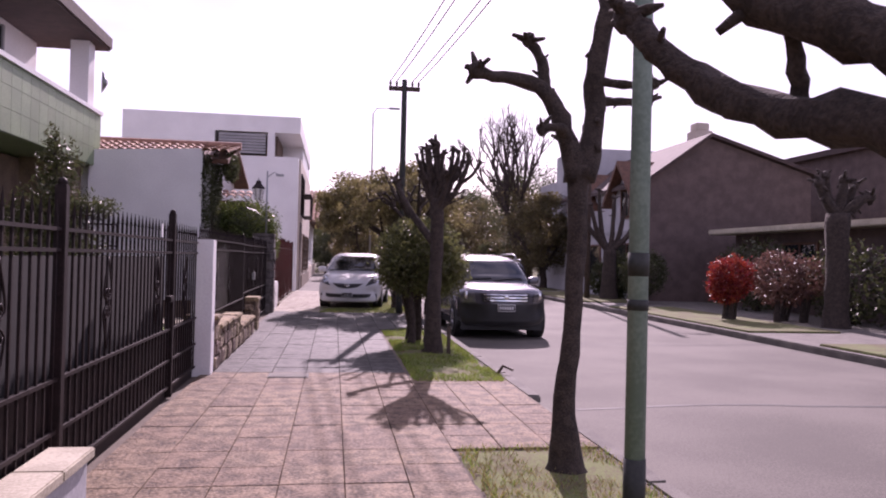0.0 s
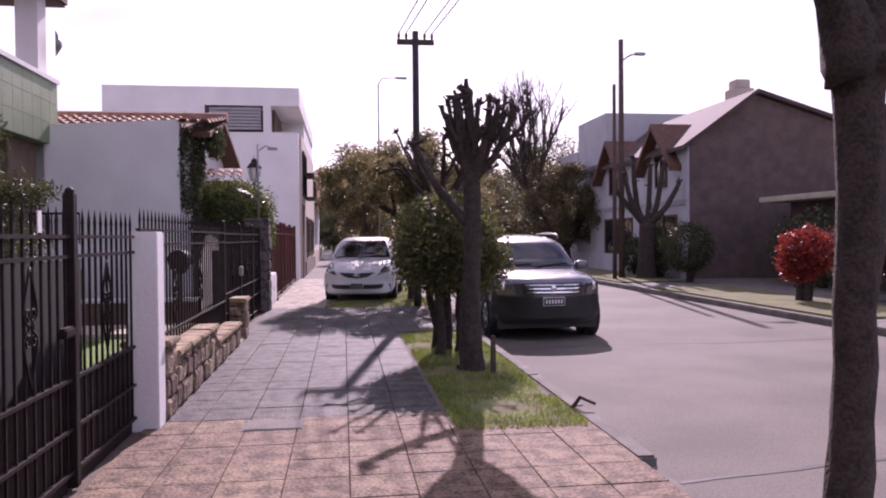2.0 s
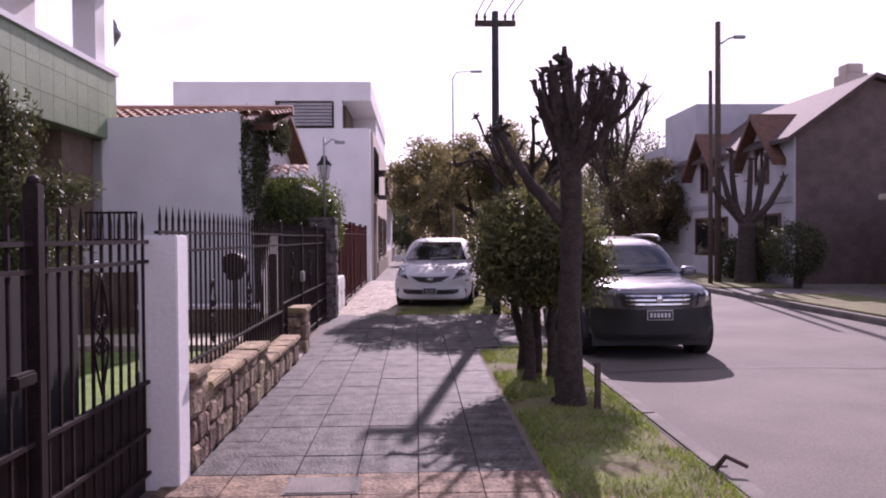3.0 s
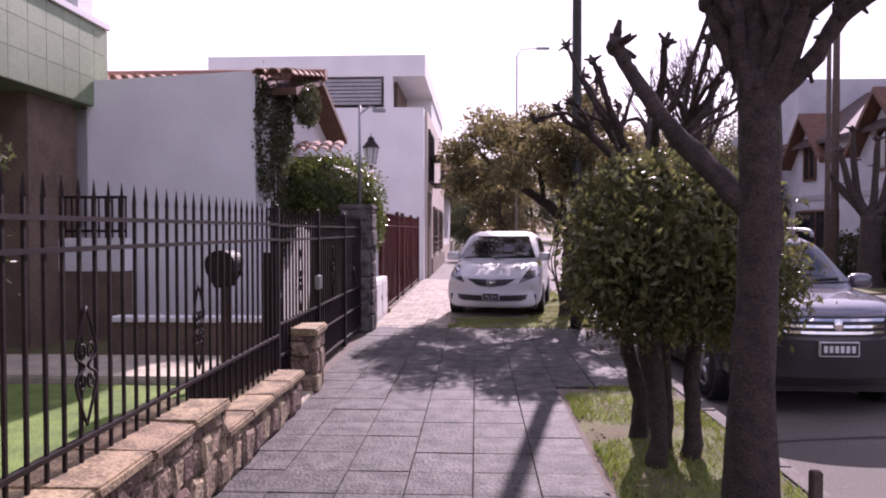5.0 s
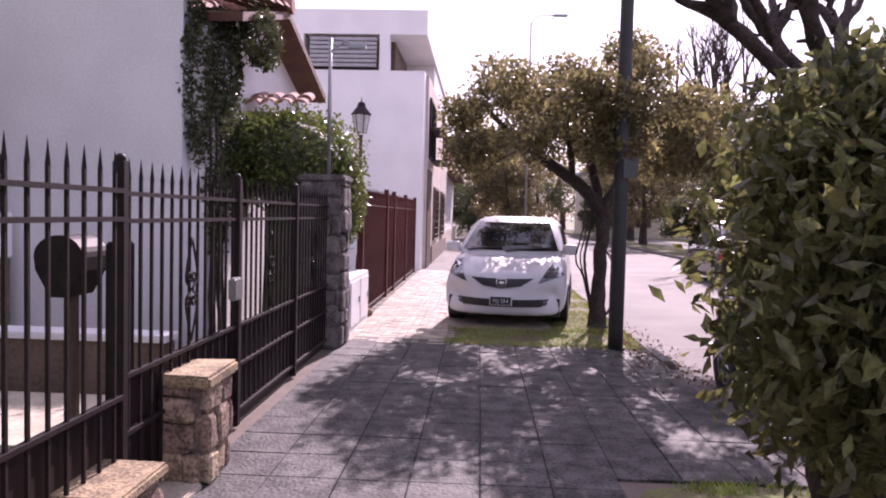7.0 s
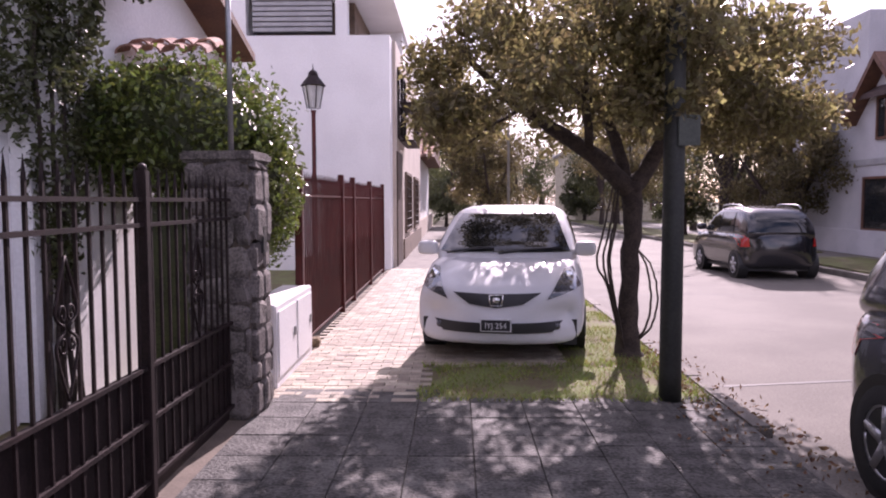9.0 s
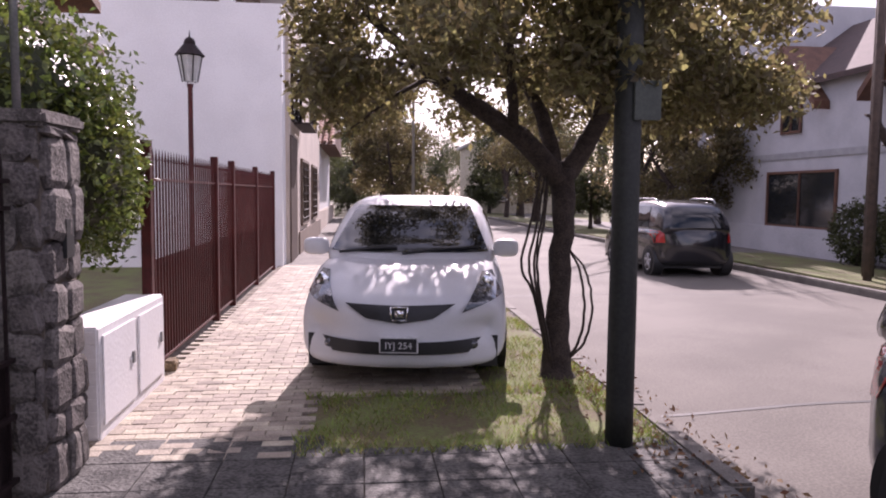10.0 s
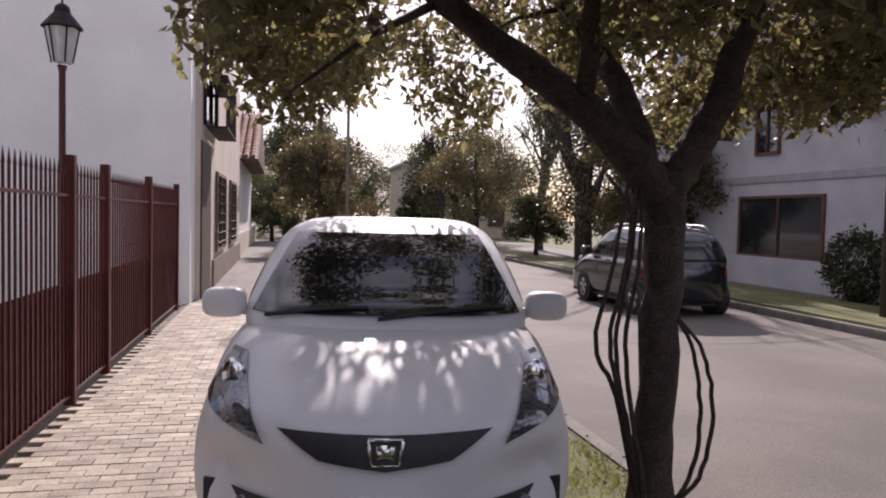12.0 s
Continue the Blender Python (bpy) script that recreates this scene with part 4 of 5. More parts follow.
pollard("pollarded_tree", "bare pollarded street tree with knobby cut limbs", T1,
        [(0, 0, -0.05, 0.2), (0, 0, 0.05, 0.12), (-0.01, 0, 0.5, 0.07), (0.03, 0, 1.1, 0.06), (0.05, 0, 1.75, 0.065), (0.05, 0, 2.05, 0.08)],
        [[(x * 1.1, y * 1.1, 1.4 + (z - 1.4) * 1.08, r * 1.05) for x, y, z, r in l] for l in
        [[(0.03, 0, 1.92, 0.075), (-0.05, 0, 2.22, 0.062), (-0.2, 0.02, 2.48, 0.052), (-0.5, 0.02, 2.54, 0.036), (-0.6, 0.02, 2.57, 0.04)],
         [(-0.18, 0.02, 2.44, 0.045), (-0.19, 0.05, 2.65, 0.038), (-0.28, 0.03, 2.78, 0.036)],
         [(0.08, 0, 1.92, 0.085), (0.16, 0.05, 2.3, 0.07), (0.15, 0.02, 2.6, 0.062), (0.2, 0, 2.95, 0.06), (0.24, 0, 3.1, 0.06)],
         [(0.16, 0.03, 2.42, 0.035), (0.34, 0.1, 2.44, 0.028), (0.52, 0.1, 2.45, 0.035)],
         [(0.16, 0.03, 2.55, 0.03), (0.34, -0.1, 2.5, 0.024), (0.48, -0.1, 2.52, 0.028)],
         [(0.0, 0.0, 2.15, 0.04), (-0.12, -0.1, 2.22, 0.03), (-0.22, -0.1, 2.2, 0.03)]]], 5)
T2 = (1.49, 10.87)
up2 = [[(-0.02, 0, 1.62, 0.065), (-0.18, 0.18, 1.85, 0.055), (-0.38, 0.44, 2.2, 0.045), (-0.5, 0.6, 2.45, 0.04), (-0.56, 0.68, 2.6, 0.042)],
       [(0.0, 0, 2.2, 0.09), (-0.02, 0.02, 2.5, 0.075), (0.0, 0.05, 2.85, 0.06), (-0.02, 0.05, 3.1, 0.055)],
       [(-0.02, 0, 2.25, 0.05), (-0.14, 0.02, 2.42, 0.04), (-0.22, 0.05, 2.66, 0.04)],
       [(-0.02, 0.02, 2.5, 0.045), (-0.1, -0.05, 2.75, 0.04), (-0.16, -0.05, 3.02, 0.038)]]
rnd = random.Random(14)
for k in range(8):
    a = k * 2.4
    s = 0.15 + 0.25 * rnd.random()
    dx, dy, z = 0.14 + s * math.cos(a), s * math.sin(a), 2.8 + 0.3 * rnd.random()
    mid = (dx * 0.75, dy * 0.75, 2.5 + 0.12 * rnd.random(), 0.036)
    up2.append([(dx * 0.1, dy * 0.1, 2.15, 0.06), (dx * 0.45, dy * 0.45, 2.32, 0.045), mid, (dx * 0.98, dy * 0.98, z - 0.1, 0.03), (dx, dy, z, 0.028)])
    for q in range(2):
        ex, ey = dx * 1.1 + rnd.uniform(-0.16, 0.16), dy * 1.1 + rnd.uniform(-0.2, 0.2)
        up2.append([mid, (mid[0] * 0.45 + ex * 0.55, mid[1] * 0.45 + ey * 0.55, mid[2] + 0.12, 0.024), (ex, ey, min(z + rnd.uniform(-0.25, 0.15), 3.15), 0.022)])
pollard("pollarded_tree", "bare pollarded street tree with a dense knobby head", T2,
        [(0, 0, -0.05, 0.2), (0, 0, 0.06, 0.14), (0.0, 0, 0.8, 0.105), (0.02, 0, 1.5, 0.095), (0.0, 0, 2.3, 0.095)], up2, 8)
T3 = (1.45, 13.0)
rnd = random.Random(21)
up3 = []
for k in range(9):
    a = k * 2.4 + 0.4
    s = 0.45 + 0.45 * rnd.random()
    dx, dy, z = s * math.cos(a), s * math.sin(a), 2.5 + 0.45 * rnd.random()
    mid = (dx * 0.62, dy * 0.62, 2.22 + 0.1 * rnd.random(), 0.027)
    up3.append([(dx * 0.08, dy * 0.08, 1.85, 0.045), (dx * 0.3, dy * 0.3, 2.05, 0.034), mid, (dx * 0.9, dy * 0.9, z - 0.12, 0.02), (dx, dy, z, 0.018)])
    for q in range(3):
        ex, ey = dx + rnd.uniform(-0.35, 0.35), dy + rnd.uniform(-0.3, 0.3)
        up3.append([mid, (mid[0] * 0.6 + ex * 0.4, mid[1] * 0.6 + ey * 0.4, mid[2] + 0.16, 0.017), (ex, ey, z + rnd.uniform(-0.15, 0.3), 0.012)])
pollard("pollarded_tree", "bare pollarded tree rising out of a shrub", T3,
        [(0, 0, -0.05, 0.12), (0, 0, 0.1, 0.09), (0.03, 0, 1.0, 0.08), (0.0, 0, 1.95, 0.085)], up3, 9)
T0 = (1.48, 1.37)
pollard("pollarded_tree", "large dark pollarded tree with heavy knobby limbs", T0,
        [(0.0, 0, -0.05, 0.24), (0.0, 0, 0.1, 0.18), (0.0, 0, 0.9, 0.15), (-0.01, 0, 1.4, 0.14), (-0.03, 0.03, 1.75, 0.14)],
        [[(x, y, z, r * 0.8) for x, y, z, r in l] for l in
        [[(-0.03, 0.03, 1.6, 0.1), (-0.14, 0.2, 1.74, 0.085), (-0.26, 0.5, 1.82, 0.075), (-0.38, 0.72, 1.94, 0.065), (-0.48, 0.83, 2.08, 0.055), (-0.56, 0.9, 2.2, 0.045)],
         [(-0.03, 0.03, 1.7, 0.11), (-0.14, 0.18, 1.92, 0.095), (-0.29, 0.36, 2.05, 0.08), (-0.43, 0.54, 2.2, 0.06), (-0.5, 0.58, 2.42, 0.05)],
         [(-0.24, 0.47, 1.83, 0.035), (-0.26, 0.45, 1.93, 0.03), (-0.31, 0.42, 2.06, 0.028)],
         [(0.0, 0, 1.7, 0.09), (0.25, 0.1, 2.1, 0.07), (0.4, 0.15, 2.5, 0.05)]]], 12)

sb = thing("street_shrub", "multi-stemmed leafy evergreen shrub on the verge", "shrub")
rnd = random.Random(4)
for k, (x, y) in enumerate(((1.28, 11.95), (1.42, 12.35), (1.3, 12.6), (1.55, 12.15))):
    bm = bmesh.new()
    pts, rr = smooth_path([(x, y, -0.03), (x + 0.02, y, 0.3), (x + rnd.uniform(-0.08, 0.1), y + rnd.uniform(-0.1, 0.1), 0.8), (x + rnd.uniform(-0.2, 0.2), y + rnd.uniform(-0.2, 0.2), 1.5)], [0.075, 0.055, 0.05, 0.03], 4, 0.01, rnd)
    tube(bm, pts, rr, 8, 0.3)
    part("stem", bm, M_BARK, sb, smooth=True)
SB = [(1.42, 12.2, 1.45, 0.72, 0.8, 0.52), (1.2, 12.0, 1.2, 0.5, 0.5, 0.42), (1.7, 12.0, 1.2, 0.5, 0.55, 0.42), (1.5, 12.5, 1.75, 0.55, 0.5, 0.35), (1.25, 12.3, 1.7, 0.45, 0.4, 0.35), (1.6, 12.7, 1.2, 0.5, 0.5, 0.5)]
leaves("crown", SB, 40000, 0.06, M_SHRUB, sb, 31, shell=0.45, aspect=2.4, droop=0.6)
st = thing("short_stake", "short dark wooden stake in the grass", "stake")
part("post", boxed(1.66, 1.71, 10.6, 10.65, -0.03, 0.42, bev=0.006), M_WOOD, st)


def leafy_tree(name, label, base, trunk, limbs, blobs, count, size, mat, seed, group=""):
    rnd = random.Random(seed)
    t = thing(name, label, "tree", group)
    bx, by = base
    def P(l):
        return smooth_path([(bx + q[0], by + q[1], q[2]) for q in l], [q[3] for q in l], 4, 0.01, rnd)
    bm = bmesh.new()
    tube(bm, *P(trunk), 12, 0.25)
    part("trunk", bm, M_BARK, t, smooth=True)
    for l in limbs:
        bm = bmesh.new()
        pts, rr = P(l)
        tube(bm, pts, rr, 8, 0.3)
        for _ in range(7):
            i = rnd.randrange(len(pts) // 2, len(pts))
            d = Vector((rnd.gauss(0, 1), rnd.gauss(0, 1), rnd.gauss(0.5, 0.7))).normalized() * rnd.uniform(0.4, 0.9)
            tube(bm, [pts[i], pts[i] + d * 0.5 + Vector((0, 0, 0.04)), pts[i] + d], [rr[i] * 0.45, rr[i] * 0.28, 0.006], 5)
        part("limb", bm, M_BARK, t, smooth=True)
    bl = [(bx + b[0], by + b[1], *b[2:]) for b in blobs]
    leaves("crown", bl, count, size, mat, t, seed, shell=0.15, aspect=2.2, droop=0.5)
    return t


rnd = random.Random(77)
blobs = []
for k in range(56):
    a, s = rnd.random() * 6.283, math.sqrt(rnd.random()) * 1.95
    blobs.append((-0.28 + s * math.cos(a), 0.25 + s * math.sin(a) * 1.05, 2.3 + 1.75 * rnd.random() * (1.15 - s / 2.6), 0.42, 0.42, 0.3))
for k in range(9):
    blobs.append((rnd.uniform(-1.5, -0.2), rnd.uniform(1.7, 3.0), rnd.uniform(2.6, 3.7), 0.42, 0.42, 0.3))
for k in range(5):
    blobs.append((rnd.uniform(0.7, 1.7), rnd.uniform(-0.8, 1.0), rnd.uniform(1.95, 2.6), 0.36, 0.36, 0.3))
leafy_tree("street_tree", "leafy olive-green street tree with twisting vine stems", (1.72, 20.35),
           [(0, 0, -0.05, 0.2), (0.0, 0, 0.1, 0.125), (0.0, 0, 0.6, 0.092), (0.02, 0, 1.2, 0.088), (0.03, 0, 1.75, 0.105)],
           [[(0, 0, 1.65, 0.1), (-0.35, 0.0, 2.0, 0.085), (-0.8, 0.05, 2.3, 0.07), (-1.3, 0.1, 2.7, 0.045), (-1.7, 0.2, 3.1, 0.02)],
            [(0.03, 0, 1.7, 0.09), (0.25, 0.0, 2.0, 0.08), (0.42, 0.05, 2.4, 0.065), (0.7, 0.1, 2.9, 0.04), (0.9, 0.1, 3.3, 0.02)],
            [(0, 0.05, 1.7, 0.07), (-0.1, 0.3, 2.2, 0.06), (-0.3, 0.7, 2.8, 0.04), (-0.4, 0.9, 3.3, 0.02)],
            [(-0.4, 0, 2.05, 0.05), (-0.5, -0.3, 2.5, 0.04), (-0.6, -0.6, 3.0, 0.02)]],
           blobs, 42000, 0.082, M_OLIVE, 41)
tree3 = bpy.data.objects["street_tree"]
for k in range(6):
    bm = bmesh.new()
    a = rnd.uniform(-0.1, 0.1)
    off = (-0.14 - 0.04 * (k % 3), 0.05 * (k - 3) * 0.6) if k < 4 else (0.16 + 0.05 * (k - 4), 0.03 * k - 0.1)
    pts, rr = smooth_path([(1.72 + off[0] * 0.3, 20.35 + off[1], 0.05), (1.72 + off[0], 20.33 + off[1], 0.5 + 0.1 * k % 0.3), (1.72 + off[0] * (1.5 if k < 4 else 0.9), 20.33 + off[1], 0.95), (1.72 + off[0] * (1.1 if k < 4 else 0.2), 20.33 + off[1], 1.35), (1.72 + off[0] * 0.7, 20.35, 1.8)] if k < 4 else
                          [(1.74, 20.3, 0.12), (1.72 + off[0], 20.28, 0.3), (1.72 + off[0] * 1.3, 20.28, 0.6), (1.72 + off[0], 20.28, 0.9), (1.78, 20.3, 1.1)], [0.013, 0.012, 0.011, 0.01, 0.008], 6, 0.005, rnd)
    tube(bm, pts, rr, 6)
    part("vine", bm, M_BARK, tree3, "twisting bare vine stem", smooth=True)

# ---- poles and wires ----
up = thing("green_pole", "pale green painted steel pole with a dark foot", "pole")
bm = bmesh.new()
tube(bm, [(1.68, 3.9, 0.32), (1.68, 3.9, 3.2), (1.68, 3.9, 6.2)], [0.057, 0.053, 0.048], 16)
part("shaft", bm, M_POLEGREEN, up, smooth=True)
bm = bmesh.new()
tube(bm, [(1.68, 3.9, -0.08), (1.68, 3.9, 0.32)], [0.062, 0.062], 16)
part("foot", bm, M_POLEDARK, up, "dark painted foot", smooth=True)
for z, hh in ((1.33, 0.13), (1.14, 0.06)):
    bm = bmesh.new()
    tube(bm, [(1.68, 3.9, z), (1.68, 3.9, z + hh)], [0.0585, 0.0585], 16)
    part("band", bm, M_POLEDARK, up, smooth=True)
PX, PY, PT = 1.67, 18.7, 5.85
up = thing("utility_pole", "dark wooden utility pole with a crossarm", "pole")
bm = bmesh.new()
tube(bm, *smooth_path([(PX, PY, -0.08), (PX, PY, 2), (PX, PY, PT + 0.1)], [0.088, 0.082, 0.066], 4), 14, 0.04)
part("shaft", bm, M_POLEDARK, up, smooth=True)
part("crossarm", boxed(PX - 0.4, PX + 0.4, PY - 0.05, PY + 0.05, PT - 0.18, PT - 0.08), M_WOOD, up)
for dx in (-0.36, -0.2, 0.2, 0.36):
    bm = bmesh.new()
    tube(bm, [(PX + dx, PY, PT - 0.08), (PX + dx, PY, PT), (PX + dx, PY, PT + 0.06)], [0.015, 0.035, 0.02], 8)
    part("insulator", bm, M_DARKWOOD, up)
part("sign", boxed(PX + 0.0, PX + 0.165, PY - 0.105, PY - 0.09, 1.97, 2.2, bev=0.004), M_SIGN, up, "small grey-green metal plate on the pole")
for k, (rx, ry, rt, rr) in enumerate(((9.72, 27.4, 8.3, 0.11), (9.2, 26.7, 6.6, 0.075))):
    up = thing("utility_pole", "tall dark wooden pole across the street", "pole")
    bm = bmesh.new()
    tube(bm, [(rx, ry, -0.05), (rx, ry, rt)], [rr, rr * 0.75], 12)
    part("shaft", bm, M_WOOD, up, smooth=True)
    if k == 0:
        bm = bmesh.new()
        tube(bm, [(rx, ry, 7.55), (rx + 0.3, ry - 0.1, 7.75), (rx + 0.5, ry - 0.1, 7.8)], [0.03, 0.03, 0.03], 6)
        box(bm, rx + 0.45, rx + 0.85, ry - 0.18, ry - 0.02, 7.75, 7.85, bev=0.03)
        part("lamp_arm", bm, M_METAL, up, "street lamp head on a short arm")
sl = thing("street_lamp", "tall thin grey street lamp with a curved arm", "street lamp")
bm = bmesh.new()
tube(bm, [(1.9, 40, -0.05), (1.9, 40, 9.2), (2.1, 40, 9.5), (2.9, 40, 9.55)], [0.055, 0.035, 0.025, 0.025], 8)
part("pole", bm, M_METAL, sl, smooth=True)
part("lamp_head", boxed(2.75, 3.35, 39.9, 40.1, 9.48, 9.58, bev=0.03), M_METAL, sl)
for k, dx in enumerate((-0.36, -0.2, 0.2, 0.36)):
    bm = bmesh.new()
    pts = [(PX + dx * (1 - t) + (PX + dx) * t, PY - 34 * t, PT + 0.06 - 3.2 * t * (1 - t) + 0.9 * t) for t in np.linspace(0, 1, 14)]
    tube(bm, pts, [0.012] * 14, 5)
    tagged(part("overhead_wire", bm, M_CABLE), "thin black overhead wire between the poles", "cable", "overhead wires")

# ---- plants and trees across the street ----
def bush(name, label, blobs, count, size, mat, seed, stem=True, shell=0.6):
    t = thing(name, label, "bush")
    leaves("foliage", blobs, count, size, mat, t, seed, shell=shell)
    for b in blobs[:4]:
        part("stem", tube(bmesh.new(), [(b[0], b[1], -0.06), (b[0] + 0.05, b[1], b[2])], [0.09, 0.04], 7, 0.3), M_BARK, t)
        part("stem", tube(bmesh.new(), [(b[0] + 0.1, b[1], -0.06), (b[0] + b[3] * 0.5, b[1], b[2] + 0.1)], [0.05, 0.02], 6, 0.3), M_BARK, t)
    return t


bush("ball_topiary", "round clipped dark topiary ball on a stem", [(10.9, 24.8, 1.1, 0.75, 0.75, 0.75)], 7000, 0.07, M_DARKLEAF, 51, shell=0.85)
bush("red_bush", "bright red leafy bush on the verge", [(10.15, 17.7, 1.1, 0.55, 0.55, 0.55), (10.05, 17.8, 0.8, 0.45, 0.45, 0.4)], 4500, 0.09, M_REDLEAF, 52)
bush("pink_bush", "pinkish flowering bush on the verge", [(11.3, 17.5, 1.2, 0.7, 0.7, 0.6), (11.9, 17.3, 1.1, 0.6, 0.6, 0.55), (11.6, 17.7, 0.75, 0.7, 0.6, 0.4)], 5000, 0.09, M_PINKLEAF, 53)
bush("dark_hedge", "tall dark shrubs before the low house", [(13.2, 21.5, 1.1, 0.8, 2.2, 1.1), (13.0, 17.0, 1.0, 0.8, 2.0, 1.0), (13.3, 13.0, 1.2, 0.8, 2.0, 1.2)], 9000, 0.12, M_DARKLEAF, 54)
bush("garden_shrub", "dark dense shrubs before the pale house", [(11.0, 27.6, 0.9, 0.5, 1.0, 0.95), (11.1, 29.6, 0.7, 0.4, 0.9, 0.75)], 7000, 0.1, M_DARKLEAF, 57)
pollard("far_pollarded_tree", "dark pollarded tree across the street", (11.8, 15.9), [(0, 0, -0.05, 0.36), (0, 0, 0.3, 0.28), (0, 0, 1.5, 0.25), (0, 0, 2.7, 0.27)],
        [[(0, 0, 2.6, 0.14), (dx * 0.6, dy, 3.0, 0.12), (dx, dy, z, 0.09)] for dx, dy, z in ((-0.5, 0, 3.4), (-0.2, 0.2, 3.6), (0.15, 0, 3.5), (0.5, 0.1, 3.4), (0.7, -0.2, 3.1))], 61)
pollard("far_pollarded_tree", "dark pollarded tree beside the pole", (10.45, 27.0), [(0, 0, -0.05, 0.4), (0, 0, 0.3, 0.32), (0, 0, 1.2, 0.26), (0, 0, 1.9, 0.25)],
        [[(0, 0, 1.8, 0.13), (dx * 0.6, dy, 2.5, 0.1), (dx, dy, z, 0.06)] for dx, dy, z in ((-0.8, 0, 3.6), (-0.4, 0.2, 4.2), (0.15, 0, 3.9), (0.7, 0.1, 4.0), (1.1, -0.2, 3.3), (-1.0, 0.1, 3.0))], 62)


def bare_tree(base, height, seed, spread=0.32):
    rnd = random.Random(seed)
    t = thing("bare_tree", "tall bare winter tree with fine upright branches", "tree", "bare trees")
    trunk = bmesh.new()
    crown = bmesh.new()
    def grow(bm, p, d, ln, r, depth):
        q = p + d * ln * 0.5 + Vector((rnd.gauss(0, 0.04), rnd.gauss(0, 0.04), 0)) * ln
        e = p + d * ln
        tube(bm, [p, q, e], [r, r * 0.85, r * 0.68], 5 if depth > 1 else 7, cap=False)
        if depth >= 5:
            return
        for _ in range(3 if depth else 5):
            nd = (d + Vector((rnd.gauss(0, spread), rnd.gauss(0, spread), rnd.uniform(0.05, 0.35)))).normalized()
            grow(crown, p + d * ln * rnd.uniform(0.6, 1.0), nd, ln * rnd.uniform(0.6, 0.82), r * 0.58, depth + 1)
    grow(trunk, Vector((*base, -0.1)), Vector((0, 0, 1)), height * 0.27, height * 0.018, 0)
    part("trunk", trunk, M_BARK, t)
    part("branch_mass", crown, M_BARK, t)


bare_tree((10.7, 42.5), 14.0, 3)
bare_tree((12.5, 52), 12.0, 5)
bare_tree((9.6, 62), 10.0, 6)


def round_blobs(r, z0, z1, n, seed, b=0.28):
    g = random.Random(seed)
    out = []
    for _ in range(n):
        a, s = g.random() * 6.283, math.sqrt(g.random())
        z = z0 + (z1 - z0) * g.random()
        k = r * (1 - 0.55 * abs((z - z0) / (z1 - z0) - 0.35)) * s
        out.append((k * math.cos(a), k * math.sin(a), z, r * b * 1.3, r * b * 1.3, r * b))
    return out


for k, (bx, by, hh, r, mat, cnt) in enumerate(((12.4, 46, 7.5, 3.0, M_DARKLEAF, 9000), (12.3, 40.6, 4.2, 1.6, M_FAROLIVE, 5000), (9.7, 54, 6.5, 2.6, M_FAROLIVE, 7000), (11, 64, 8, 3.4, M_DARKLEAF, 7000), (1.6, 48, 5.0, 2.0, M_FAROLIVE, 7000), (1.5, 62, 7.0, 2.6, M_DARKLEAF, 7000), (0.2, 76, 9.0, 3.6, M_DARKLEAF, 7000), (-4.5, 66, 7.0, 3.2, M_DARKLEAF, 6000), (7, 96, 8, 4.5, M_DARKLEAF, 6000), (1, 100, 8, 4.5, M_FAROLIVE, 6000), (14, 92, 9, 5, M_DARKLEAF, 6000), (-7, 98, 9, 5, M_DARKLEAF, 6000), (21, 86, 9, 5, M_DARKLEAF, 6000), (4, 120, 9, 6, M_DARKLEAF, 7000), (-3, 84, 5, 3, M_DARKLEAF, 6000), (11, 108, 7, 5, M_FAROLIVE, 6000), (9.9, 70, 3.5, 1.8, M_DARKLEAF, 5000), (10.2, 46, 2.4, 1.2, M_DARKLEAF, 4000), (10.7, 42, 6.0, 2.0, M_FAROLIVE, 1800), (-0.6, 58, 3, 1.4, M_DARKLEAF, 4000))):
    leafy_tree("background_tree", "leafy tree further along the street" if mat is M_FAROLIVE else "dark leafy tree further along the street", (bx, by),
               [(0, 0, -0.2, r * 0.1), (0, 0, hh * 0.15, r * 0.075), (0, 0, hh * 0.4, r * 0.06)],
               [[(0, 0, hh * 0.3, r * 0.05), (r * 0.3 * math.cos(q), r * 0.3 * math.sin(q), hh * 0.5, r * 0.035), (r * 0.55 * math.cos(q), r * 0.55 * math.sin(q), hh * 0.75, r * 0.015)] for q in (0.3, 2.4, 4.4)],
               round_blobs(r, hh * 0.22, hh * 0.95, 30, 100 + k), cnt * 2, 0.2 if by > 60 else 0.14, mat, 200 + k, "street trees in the distance")


leafy_tree("verge_tree", "broad leafy olive tree on the far verge", (10.8, 37.2),
           [(0, 0, -0.05, 0.24), (0.03, 0, 0.4, 0.17), (-0.05, 0, 1.1, 0.15)],
           [[(0, 0, 0.9, 0.12), (-0.8, 0.1, 1.9, 0.08), (-1.5, 0.2, 2.9, 0.03)], [(0, 0, 0.9, 0.12), (0.7, 0.2, 2.0, 0.08), (1.4, 0.3, 3.0, 0.03)],
            [(0, 0, 1.0, 0.12), (0.1, -0.7, 2.2, 0.08), (0.2, -1.2, 3.4, 0.03)], [(0, 0, 1.0, 0.12), (0.0, 0.5, 2.6, 0.08), (-0.1, 0.8, 4.2, 0.03)]],
           round_blobs(2.1, 1.0, 4.6, 40, 85, 0.24), 20000, 0.13, M_FAROLIVE, 84)


# ---- cars ----
from mathutils.bvhtree import BVHTree


def loft(stations, bulge, nside=9):
    """stations: (y, half width, bottom, top, shoulder drop). The nose and tail are rounded in plan by bulge(y)."""
    bm = bmesh.new()
    rings = []
    for (y, w, zb, zt, sh) in stations:
        hh = zt - zb
